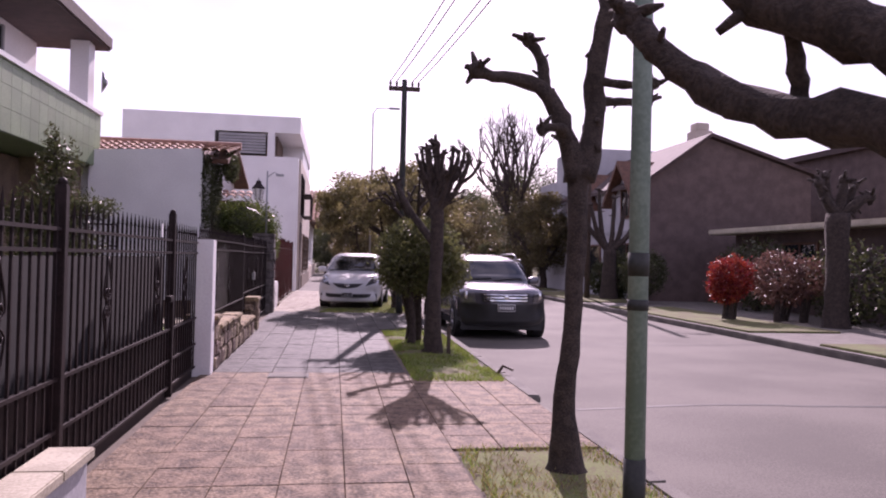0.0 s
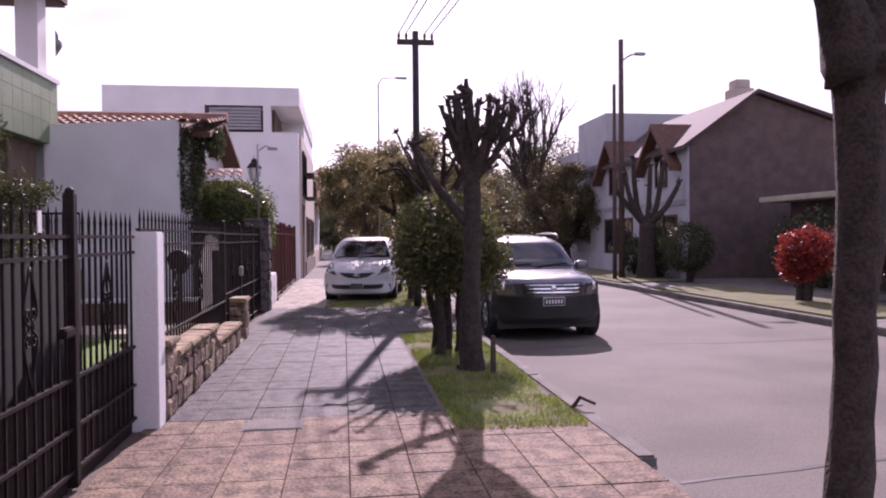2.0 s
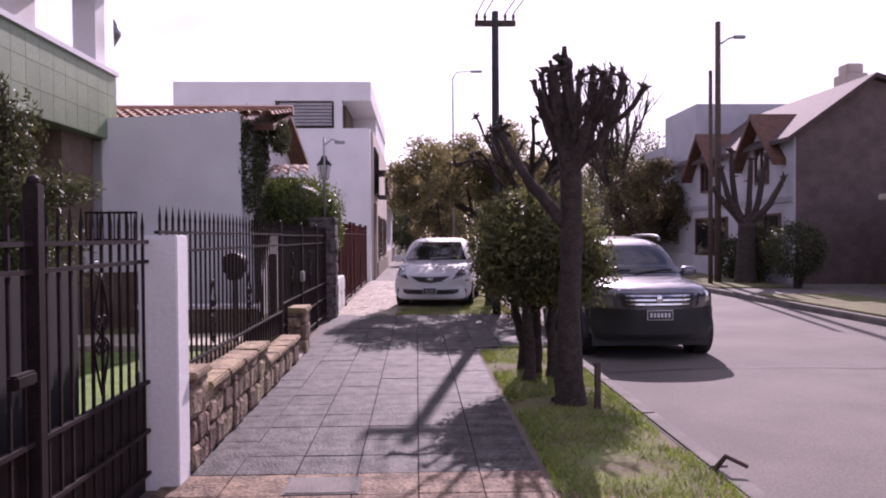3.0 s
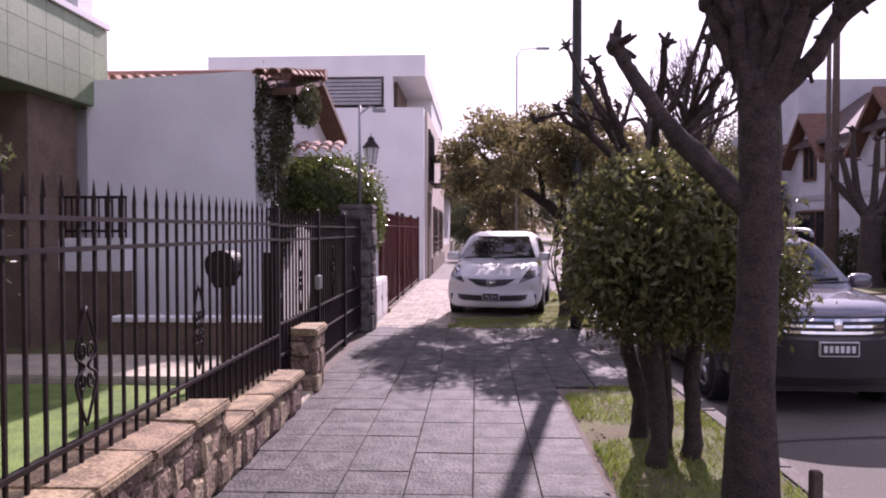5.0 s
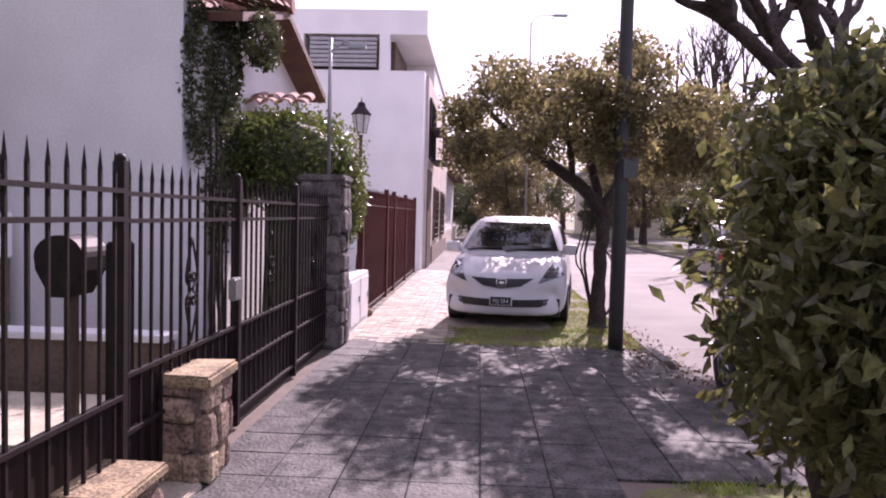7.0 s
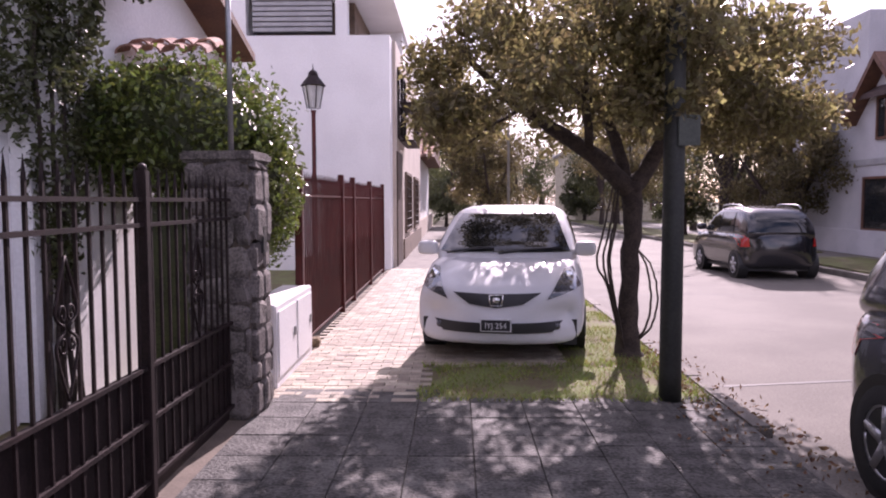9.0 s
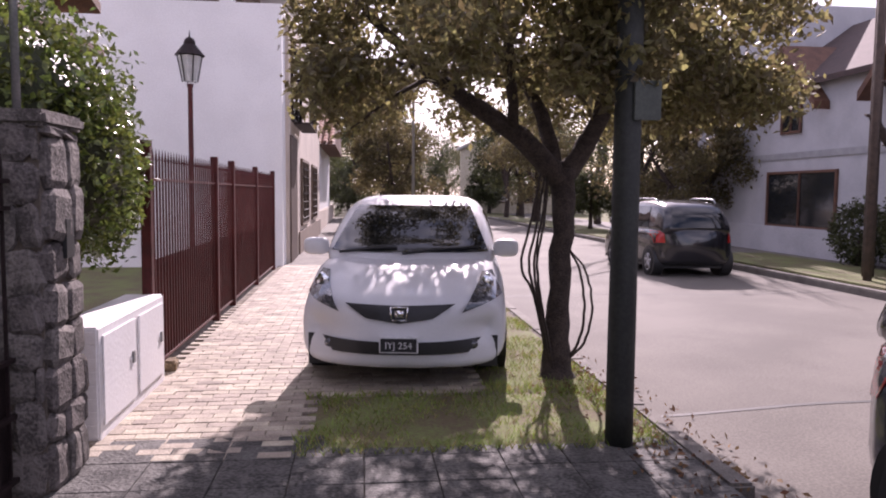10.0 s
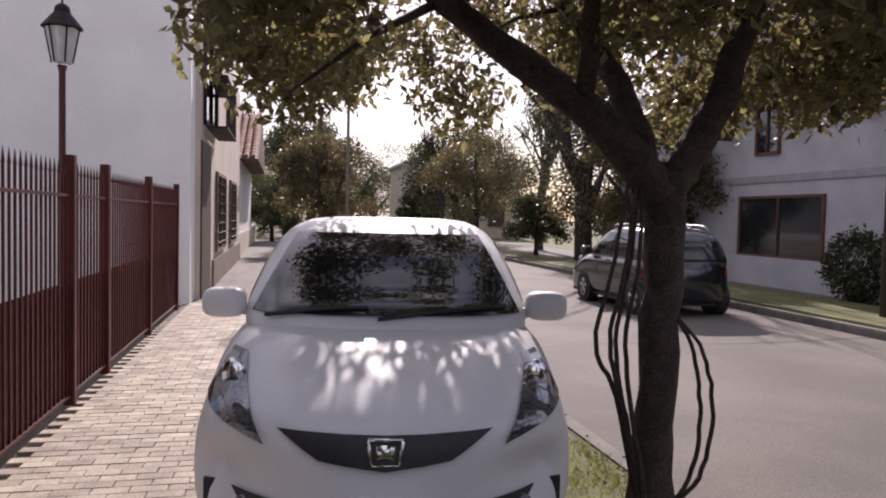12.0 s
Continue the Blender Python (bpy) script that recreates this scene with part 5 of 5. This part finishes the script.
        half = [(0.0, zb), (w * 0.4, zb), (w * 0.7, zb), (w * 0.88, zb + hh * 0.03), (w * 0.97, zb + hh * 0.14), (w, zb + hh * 0.38), (w * 0.995, zb + hh * 0.62), (w * 0.965, zt - sh * 1.3), (w * 0.88, zt - sh * 0.55), (w * 0.7, zt - sh * 0.16), (w * 0.4, zt - sh * 0.02), (0.0, zt)]
        ring = [(x, z) for x, z in half] + [(-x, z) for x, z in reversed(half[1:-1])]
        rings.append([bm.verts.new((x, y + bulge(y) * abs(x / max(w, 0.01)) ** 2.6, z)) for x, z in ring])
    n = len(rings[0])
    for a, b in zip(rings, rings[1:]):
        for k in range(n):
            bm.faces.new((a[k], a[(k + 1) % n], b[(k + 1) % n], b[k]))
    for ring in (rings[0], rings[-1]):
        right = ring[:12]
        left = [ring[0]] + list(reversed(ring[12:])) + [ring[11]]
        for side in (right, left):
            for k in range(5):
                q = (side[k], side[k + 1], side[10 - k], side[11 - k])
                bm.faces.new(q)
    bmesh.ops.recalc_face_normals(bm, faces=bm.faces)
    bmesh.ops.subdivide_edges(bm, edges=bm.edges[:], cuts=1, use_grid_fill=True, smooth=0.6)
    return bm


def patch(tree, quad, way, off, n=10, m=6):
    """A quad of outline points laid onto a surface along way; quad corners are 3D points before it."""
    bm = bmesh.new()
    way = Vector(way)
    q = [Vector(p) for p in quad]
    grid = []
    for j in range(m + 1):
        row = []
        for i in range(n + 1):
            u, v = i / n, j / m
            p = (q[0] * (1 - u) + q[1] * u) * (1 - v) + (q[3] * (1 - u) + q[2] * u) * v
            hit = tree.ray_cast(p, way)
            row.append(bm.verts.new(hit[0] - way * off + hit[1] * (0.004 if hit[1].dot(way) < 0 else -0.004)) if hit[0] else None)
        grid.append(row)
    for j in range(m):
        for i in range(n):
            f = (grid[j][i], grid[j][i + 1], grid[j + 1][i + 1], grid[j + 1][i])
            if all(f):
                bm.faces.new(f)
    return bm


def wheel(parent, x, y, r, side, width=0.2):
    bm = bmesh.new()
    prof = [(0.0, r * 0.62), (0.0, r * 0.9), (0.03, r * 0.985), (0.06, r), (width - 0.06, r), (width - 0.03, r * 0.985), (width, r * 0.9), (width, r * 0.62)]
    n = 28
    rings = [[bm.verts.new((x - side * dx, y + rr * math.cos(6.28319 * k / n), r + rr * math.sin(6.28319 * k / n))) for k in range(n)] for dx, rr in prof]
    for a, b in zip(rings, rings[1:]):
        for k in range(n):
            bm.faces.new((a[k], a[(k + 1) % n], b[(k + 1) % n], b[k]))
    bmesh.ops.recalc_face_normals(bm, faces=bm.faces)
    w = part("tyre", bm, M_TYRE, parent, smooth=True)
    bm = bmesh.new()
    bmesh.ops.create_cone(bm, segments=24, radius1=r * 0.63, radius2=r * 0.63, depth=0.03, cap_ends=True, matrix=Matrix.Translation((x - side * 0.09, y, r)) @ Matrix.Rotation(math.pi / 2, 4, "Y"))
    part("hub_disc", bm, M_BLACKPLASTIC, w)
    bm = bmesh.new()
    for k in range(5):
        a = k * 1.2566 + 0.3
        c, s = math.cos(a), math.sin(a)
        tube(bm, [(x - side * 0.03, y, r), (x - side * 0.025, y + c * r * 0.6, r + s * r * 0.6)], [0.045, 0.035], 6)
    ringp = [(x - side * 0.02, y + r * 0.61 * math.cos(6.28319 * k / 24), r + r * 0.61 * math.sin(6.28319 * k / 24)) for k in range(25)]
    tube(bm, ringp, [0.018] * 25, 5)
    part("rim", bm, M_RIM, w, "alloy rim", smooth=True)


def car(name, label, spec, paint, at, rz=0):
    """A car with its front at y = 0 facing -y."""
    c = thing(name, label, "car", at=at, rz=rz)
    W, L, H, BELT = spec["W"] / 2, spec["L"], spec["H"], spec["belt"]
    nose = spec["nose"]
    body = [(y, W * w, zb, zt, sh) for y, w, zb, zt, sh in nose]
    bulge = lambda y: 0.36 * max(0.0, 1 - y / 1.1) ** 1.3 - 0.22 * max(0.0, (y - L + 0.7) / 0.7) ** 1.5
    bm = loft(body, bulge)
    tree = BVHTree.FromBMesh(bm)
    b = part("body", bm, paint, c, smooth=True)
    cab = [(y, W * w, BELT - 0.08, zt, sh) for y, w, zt, sh in spec["cabin"]]
    bm = loft(cab, lambda y: 0.16 * max(0.0, 1 - (y - spec["cabin"][0][0]) / 1.3) - 0.1 * max(0.0, (y - L + 0.6) / 0.6))
    for v in bm.verts:
        t = max(0.0, (v.co.z - BELT) / (H - BELT))
        v.co.x *= 1 - 0.20 * t
    ctree = BVHTree.FromBMesh(bm)
    cabin = part("cabin", bm, paint, c, smooth=True)
    ws = spec["screen"]
    part("windscreen", patch(ctree, [(-W * ws[0], -1, ws[2]), (W * ws[0], -1, ws[2]), (W * ws[1], -1, ws[3]), (-W * ws[1], -1, ws[3])], (0, 1, 0), 0.018, 20, 14), M_GLASSDARK, cabin, "dark reflecting windscreen", smooth=True)
    part("rear_window", patch(ctree, [(W * 0.68, L + 2, BELT + 0.06), (-W * 0.68, L + 2, BELT + 0.06), (-W * 0.6, L + 2, H - 0.14), (W * 0.6, L + 2, H - 0.14)], (0, -1, 0), 0.006, 12, 6), M_GLASSDARK, cabin, smooth=True)
    for s in (-1, 1):
        for y0, y1, yt0, yt1 in spec["side_windows"]:
            part("side_window", patch(ctree, [(s * 3, y0, BELT + 0.03), (s * 3, y1, BELT + 0.03), (s * 3, yt1, H - 0.13), (s * 3, yt0, H - 0.13)], (-s, 0, 0), 0.006, 8, 5), M_GLASSDARK, cabin, smooth=True)
        hl = spec["lamp"]
        part("headlight", patch(tree, [(s * x * W, -1, z) for x, z in hl], (0, 1, 0), 0.014, 10, 10), M_LENS, b, "clear headlight", smooth=True)
        bm = bmesh.new()
        cx, cz = sum(p[0] for p in hl) / 4 * W * s * 1.02, sum(p[1] for p in hl) / 4 + 0.03
        hit = tree.ray_cast(Vector((cx, -1, cz)), Vector((0, 1, 0)))
        if hit[0]:
            bmesh.ops.create_uvsphere(bm, u_segments=14, v_segments=8, radius=0.06, matrix=Matrix.Translation(hit[0]) @ Matrix.Diagonal((0.95, 0.35, 1.3, 1)))
        part("lamp_bulb_cover", bm, M_CHROME, b, smooth=True)
        mz = spec["mirror"]
        bm = bmesh.new()
        bmesh.ops.create_icosphere(bm, subdivisions=3, radius=1.0)
        for v in bm.verts:
            v.co = Vector((math.copysign(abs(v.co.x) ** 0.6, v.co.x) * 0.115, math.copysign(abs(v.co.y) ** 0.7, v.co.y) * 0.075, math.copysign(abs(v.co.z) ** 0.6, v.co.z) * 0.08))
        bmesh.ops.transform(bm, matrix=Matrix.Translation((s * (W + 0.02), mz[0], mz[1])), verts=bm.verts)
        tube(bm, [(s * (W - 0.16), mz[0] + 0.04, mz[1] - 0.06), (s * (W - 0.02), mz[0] + 0.02, mz[1] - 0.03)], [0.035, 0.03], 6)
        part("wing_mirror", bm, paint, b, smooth=True)
        tl = spec["tail"]
        part("tail_light", patch(tree, [(s * x * W, L + 2, z) for x, z in tl], (0, -1, 0), 0.008, 5, 6), M_REDLENS, b, "red tail light", smooth=True)
        for y in spec["axles"]:
            r = spec["r"]
            bm = bmesh.new()
            bmesh.ops.create_cone(bm, segments=28, radius1=r * 1.1, radius2=r * 1.1, depth=0.22, cap_ends=True, matrix=Matrix.Translation((s * (W - 0.105), y, r + 0.01)) @ Matrix.Rotation(math.pi / 2, 4, "Y"))
            part("wheel_arch", bm, M_BLACKPLASTIC, b)
            wheel(c, s * (W + 0.015), y, r, s)
    gr = spec["grille"]
    bm = patch(tree, [(x * W, -1, z) for x, z in gr], (0, 1, 0), 0.014, 20, 8)
    if spec.get("vee"):
        bm.free()
        bm = bmesh.new()
        for s in (-1, 1):
            half = patch(tree, [(s * x * W, -1, z) for x, z in spec["vee"]], (0, 1, 0), 0.014, 14, 8)
            me = bpy.data.meshes.new("half_grille")
            half.to_mesh(me)
            half.free()
            bm.from_mesh(me)
            bpy.data.meshes.remove(me)
    part("grille", bm, M_BLACKPLASTIC, b, "black radiator grille", smooth=True)
    it = spec["intake"]
    part("lower_intake", patch(tree, [(x * W, -1, z) for x, z in it], (0, 1, 0), 0.016, 24, 6), M_BLACKPLASTIC, b, "black lower intake", smooth=True)
    part("underside", boxed(-W * 0.9, W * 0.9, 0.35, L - 0.3, 0.17, 0.42), M_BLACKPLASTIC, b)
    # wipers
    for x0, x1 in spec.get("wipers", ()):
        pts = []
        for t in np.linspace(0, 1, 8):
            hit = ctree.ray_cast(Vector((x0 + (x1 - x0) * t, -1, ws[2] - 0.02 + 0.05 * math.sin(t * 1.6))), Vector((0, 1, 0)))
            if hit[0]:
                pts.append(hit[0] + Vector((0, -0.025, 0.01)))
        if len(pts) > 2:
            bm = bmesh.new()
            tube(bm, pts, [0.011] * len(pts), 5)
            part("wiper", bm, M_BLACKPLASTIC, cabin)
    return c, b, tree


def plate(b, tree, x, z, text, w=0.36, h=0.13, back=False):
    """A number plate: pale border, black field, pale raised characters."""
    way = -1 if back else 1
    hit = tree.ray_cast(Vector((x, -1, z)), Vector((0, 1, 0)))
    y = hit[0].y - 0.03
    pl = part("number_plate", boxed(x - w / 2, x + w / 2, y - 0.008, y + 0.03, z - h / 2, z + h / 2, bev=0.003), M_PLATEWHITE, b, "black number plate with pale characters")
    part("plate_field", boxed(x - w / 2 + 0.01, x + w / 2 - 0.01, y - 0.012, y - 0.009, z - h / 2 + 0.01, z + h / 2 - 0.01), M_PLATE, pl)
    if text:
        cu = bpy.data.curves.new("plate_text", "FONT")
        cu.body, cu.size, cu.align_x, cu.align_y, cu.extrude = text, 0.072, "CENTER", "CENTER", 0.001
        ob = new("plate_text_curve", cu)
        bpy.context.view_layer.update()
        me = bpy.data.meshes.new_from_object(ob.evaluated_get(bpy.context.evaluated_depsgraph_get()))
        bpy.data.objects.remove(ob)
        me.materials.clear()
        me.materials.append(M_PLATEWHITE)
        t = new("plate_characters", me)
        t.parent = pl
        t.matrix_basis = pose(x, y - 0.0155, z - 0.004, 90, 0, 0)
    else:
        for k in range(6):
            part("plate_bar", boxed(x - w * 0.4 + k * w * 0.14, x - w * 0.4 + k * w * 0.14 + 0.03, y - 0.0155, y - 0.0125, z - 0.03, z + 0.03), M_PLATEWHITE, pl)


HATCH = dict(W=1.695, L=3.85, H=1.52, belt=0.98, r=0.29, axles=(1.07, 3.28), mirror=(1.22, 1.06),
             nose=[(0.0, 0.80, 0.45, 0.53, 0.01), (0.008, 0.86, 0.36, 0.60, 0.03), (0.03, 0.91, 0.26, 0.68, 0.07), (0.07, 0.945, 0.215, 0.73, 0.09), (0.14, 0.97, 0.20, 0.77, 0.11), (0.35, 0.99, 0.19, 0.85, 0.13), (0.7, 1.0, 0.19, 0.94, 0.13), (1.0, 1.0, 0.19, 1.0, 0.12), (1.6, 1.0, 0.19, 1.02, 0.1), (2.8, 1.0, 0.19, 1.03, 0.1), (3.5, 0.98, 0.22, 1.03, 0.12), (3.78, 0.93, 0.28, 1.0, 0.14), (3.85, 0.85, 0.36, 0.92, 0.12)],
             cabin=[(0.86, 0.80, 0.99, 0.03), (1.1, 0.90, 1.14, 0.05), (1.4, 0.94, 1.32, 0.07), (1.7, 0.95, 1.45, 0.08), (2.0, 0.96, 1.51, 0.08), (2.6, 0.96, 1.52, 0.08), (3.3, 0.94, 1.47, 0.09), (3.6, 0.9, 1.36, 0.1), (3.78, 0.84, 1.1, 0.08)],
             screen=(0.83, 0.64, 1.035, 1.43), side_windows=[(1.35, 2.2, 1.85, 2.2), (2.27, 3.1, 2.27, 2.95)],
             lamp=[(0.56, 0.635), (0.95, 0.735), (0.86, 0.90), (0.76, 0.90)], grille=[(-0.36, 0.575), (0.36, 0.575), (0.52, 0.685), (-0.52, 0.685)], vee=[(0.0, 0.565), (0.3, 0.60), (0.50, 0.705), (0.0, 0.695)],
             intake=[(-0.62, 0.325), (0.62, 0.325), (0.74, 0.425), (-0.74, 0.425)], tail=[(0.78, 0.7), (0.97, 0.7), (0.97, 1.05), (0.82, 1.05)], wipers=[(-0.62, -0.1), (-0.05, 0.62)])
COMPACT = dict(HATCH, W=1.7, H=1.56, belt=0.95)
COMPACT["cabin"] = [(y, w, z + 0.04, sh) for y, w, z, sh in HATCH["cabin"]]
CARX, CARY = 0.37, 19.9
c, b, tree = car("white_hatchback", "white small hatchback parked across the pavement", HATCH, M_CARWHITE, (CARX, CARY, -0.02), -8.0)
plate(b, tree, 0.0, 0.405, "IYJ 254", 0.294, 0.122)
hit = tree.ray_cast(Vector((0, -1, 0.635)), Vector((0, 1, 0)))
bm = bmesh.new()
ey = hit[0].y - 0.02
for s in (-1, 1):
    tube(bm, [(s * 0.052, ey, 0.59), (s * 0.06, ey, 0.64), (s * 0.066, ey, 0.685)], [0.008] * 3, 6)
box(bm, -0.036, 0.036, ey - 0.006, ey + 0.004, 0.608, 0.668, bev=0.004)
tube(bm, [(-0.066, ey, 0.688), (0.066, ey, 0.688)], [0.007] * 2, 6)
tube(bm, [(-0.052, ey, 0.588), (0.052, ey, 0.588)], [0.007] * 2, 6)
part("emblem", bm, M_CHROME, b, "chrome emblem frame", smooth=True)
for s in (-1, 1):
    hit = tree.ray_cast(Vector((s * 0.56, -1, 0.375)), Vector((0, 1, 0)))
    bm = bmesh.new()
    bmesh.ops.create_uvsphere(bm, u_segments=12, v_segments=8, radius=0.045, matrix=Matrix.Translation(hit[0]) @ Matrix.Diagonal((1, 0.5, 0.8, 1)))
    part("fog_lamp", bm, M_LENS, b, smooth=True)

SUV = dict(W=1.8, L=4.0, H=1.62, belt=1.05, r=0.34, axles=(0.82, 3.28), mirror=(1.45, 1.12),
           nose=[(0.0, 0.82, 0.55, 0.66, 0.01), (0.01, 0.87, 0.42, 0.80, 0.04), (0.04, 0.93, 0.30, 0.90, 0.07), (0.15, 0.975, 0.26, 0.97, 0.08), (0.45, 1.0, 0.25, 1.02, 0.09), (0.9, 1.0, 0.25, 1.06, 0.09), (1.3, 1.0, 0.25, 1.08, 0.08), (2.8, 1.0, 0.25, 1.08, 0.08), (3.65, 0.99, 0.27, 1.08, 0.1), (3.93, 0.95, 0.32, 1.06, 0.12), (4.0, 0.88, 0.42, 0.98, 0.12)],
           cabin=[(1.1, 0.84, 1.07, 0.03), (1.35, 0.92, 1.24, 0.05), (1.65, 0.94, 1.44, 0.07), (1.9, 0.95, 1.56, 0.08), (2.4, 0.96, 1.62, 0.08), (3.5, 0.95, 1.6, 0.08), (3.75, 0.92, 1.5, 0.09), (3.93, 0.86, 1.2, 0.08)],
           screen=(0.84, 0.68, 1.12, 1.51), side_windows=[(1.6, 2.4, 1.95, 2.4), (2.47, 3.3, 2.47, 3.2)],
           lamp=[(0.62, 0.72), (0.92, 0.72), (0.94, 0.9), (0.66, 0.9)], grille=[(-0.5, 0.72), (0.5, 0.72), (0.56, 0.9), (-0.56, 0.9)],
           intake=[(-0.6, 0.36), (0.6, 0.36), (0.62, 0.5), (-0.62, 0.5)], tail=[(0.8, 0.75), (0.98, 0.75), (0.98, 1.08), (0.84, 1.08)], wipers=[(-0.6, -0.05), (0.0, 0.6)])
c, b, tree = car("dark_suv", "dark grey sport utility car parked at the kerb", SUV, M_CARSILVER, (3.28, 13.75, ROADZ))
part("bumper", patch(tree, [(-0.86, -1, 0.29), (0.86, -1, 0.29), (0.87, -1, 0.69), (-0.87, -1, 0.69)], (0, 1, 0), 0.008, 26, 8), M_BLACKPLASTIC, b, "black plastic lower bumper", smooth=True)
bm = bmesh.new()
hit = tree.ray_cast(Vector((0, -1, 0.82)), Vector((0, 1, 0)))
bmesh.ops.create_icosphere(bm, subdivisions=2, radius=0.06, matrix=Matrix.Translation(hit[0] + Vector((0, -0.02, 0))) @ Matrix.Diagonal((0.8, 0.25, 1.1, 1)))
part("emblem", bm, M_CHROME, b, "chrome emblem", smooth=True)
plate(b, tree, 0.0, 0.62, "", 0.34, 0.13)
for z in (0.76, 0.815, 0.87):
    part("grille_bar", patch(tree, [(-0.42, -1, z - 0.012), (0.42, -1, z - 0.012), (0.44, -1, z + 0.012), (-0.44, -1, z + 0.012)], (0, 1, 0), 0.02, 14, 2), M_CHROME, b, "chrome grille bar")
for s in (-1, 1):
    bm = bmesh.new()
    tube(bm, *smooth_path([(s * 0.64, 1.95, 1.58), (s * 0.64, 2.1, 1.66), (s * 0.64, 3.3, 1.66), (s * 0.64, 3.5, 1.57)], [0.02] * 4, 4), 7)
    part("roof_rail", bm, M_METAL, c, smooth=True)

# dark compact car on the far lane, facing away
c, b, tree = car("dark_compact_car", "dark compact car with roof rails on the far lane", COMPACT, M_CARDARK, (6.9, 32.4, ROADZ), 180)
for s in (-1, 1):
    bm = bmesh.new()
    tube(bm, *smooth_path([(s * 0.62, 1.95, 1.5), (s * 0.62, 2.1, 1.58), (s * 0.62, 3.0, 1.58), (s * 0.62, 3.2, 1.49)], [0.018] * 4, 4), 7)
    part("roof_rail", bm, M_METAL, c, smooth=True)
    for y in (1.9, 2.75):
        part("door_handle", boxed(*sorted((s * 0.845, s * 0.87)), y + 0.1, y + 0.28, 0.9, 0.93, bev=0.006), M_CHROME, b, "chrome door handle")
bm = bmesh.new()
box(bm, -0.2, 0.2, 3.84, 3.872, 0.66, 0.79, bev=0.004)
pl = part("number_plate", bm, M_PLATE, b, "black number plate with pale characters")
for k in range(6):
    part("plate_bar", boxed(-0.16 + k * 0.055, -0.13 + k * 0.055, 3.872, 3.876, 0.695, 0.755), M_PLATEWHITE, pl)

lid = thing("access_cover", "pale concrete access cover set in the pavement", "cover")
part("rim", boxed(-0.72, -0.26, 8.6, 8.92, -0.02, 0.005, bev=0.002), M_TAR, lid, "dark joint round the cover")
part("slab", crumple(boxed(-0.705, -0.275, 8.615, 8.905, -0.02, 0.011, bev=0.004), 0.003, 9), M_KERB, lid)

# ---- fallen leaves ----
leaves("fallen_leaves", [(1.9, 19.0, -0.0, 0.5, 3.0, 0.012), (2.35, 18.2, ROADZ + 0.02, 0.25, 3.0, 0.008), (1.05, 12.5, 0.0, 0.08, 2.0, 0.01), (1.7, 20.1, 0.0, 0.4, 1.3, 0.012), (1.95, 20.6, 0.0, 0.2, 1.8, 0.012)], 900, 0.045, M_DRYLEAF, None, 91, shell=0.0)
tagged(bpy.data.objects["fallen_leaves"], "dry brown fallen leaves along the kerb", "leaves", kind="stuff")
b = thing("kerb_debris", "rusty broken iron rod at the kerb", "debris")
bm = bmesh.new()
tube(bm, [(2.05, 8.95, 0.0), (2.1, 8.9, 0.1), (2.2, 8.8, 0.06)], [0.02, 0.018, 0.015], 6)
part("rod", bm, M_DARKWOOD, b)


# ---- paving pieces ----
def paving(x0, x1, y0, y1, sx, sy, mat, name, gap=0.005, offset=False, limit=300, thick=0.03, lift=0.0, skip=None):
    bm = boxed(-sx / 2 + gap / 2, sx / 2 - gap / 2, -sy / 2 + gap / 2, sy / 2 - gap / 2, -thick, 0)
    bmesh.ops.bevel(bm, geom=[e for e in bm.edges if all(v.co.z > -0.001 for v in e.verts)], offset=min(0.0035, sx * 0.03), segments=1, affect="EDGES")
    me = bpy.data.meshes.new(name)
    bm.to_mesh(me)
    vs, fs = [v.co.copy() for v in bm.verts], [[v.index for v in f.verts] for f in bm.faces]
    bm.free()
    me.materials.append(mat)
    V, F = [], []
    count = 0
    ny = int(math.ceil((y1 - y0) / sy))
    nx = int(math.ceil((x1 - x0) / sx)) + (1 if offset else 0)
    for j in range(ny):
        for i in range(nx):
            x = x0 + (i + 0.5) * sx - (sx / 2 if offset and j % 2 else 0)
            y = y0 + (j + 0.5) * sy
            edge = 0.11 if offset else 0.06
            if x - sx * 0.5 < x0 - edge or x + sx * 0.5 > x1 + edge or (skip and skip(x, y)):
                continue
            z = -0.001 + lift + random.uniform(-0.0025, 0.0025)
            tilt = Euler((random.uniform(-0.004, 0.004), random.uniform(-0.004, 0.004), random.uniform(-0.004, 0.004)))
            m = Matrix.LocRotScale((x, y, z), tilt, None)
            if count < limit:
                ob = new(name, me)
                ob.parent = pavement
                ob.matrix_basis = m
                count += 1
            else:
                k = len(V)
                V += [m @ v for v in vs]
                F += [[a + k for a in f] for f in fs]
    if V:
        ob = sheet(name + "_rest", V, F, mat, pavement)
        ob["kind"] = "stuff"


paving(-1.5, 1.0, 2.2, 9.0, 0.4, 0.4, M_PINK, "aggregate_tile")
paving(0.9, KERB - 0.1, 5.4, 8.3, 0.38, 0.4, M_PINK, "aggregate_tile", lift=-0.002)
paving(-1.5, 1.0, -3.8, 2.2, 0.4, 0.4, M_PINK, "aggregate_tile", limit=0)
paving(-1.5, 1.0, 9.0, 18.6, 0.4, 0.4, M_GREY, "grey_tile")
paving(0.9, KERB - 0.1, 14.4, 18.6, 0.38, 0.4, M_GREY, "grey_tile", lift=-0.002)
paving(-1.52, 1.05, 18.62, 30.0, 0.2, 0.1, M_PAVER, "paver", 0.005, True, 300, skip=lambda x, y: y < 19.95 and x > -0.3)
paving(-1.5, 1.0, 30.0, 60.0, 1.0, 1.0, M_KERB, "slab", 0.01)
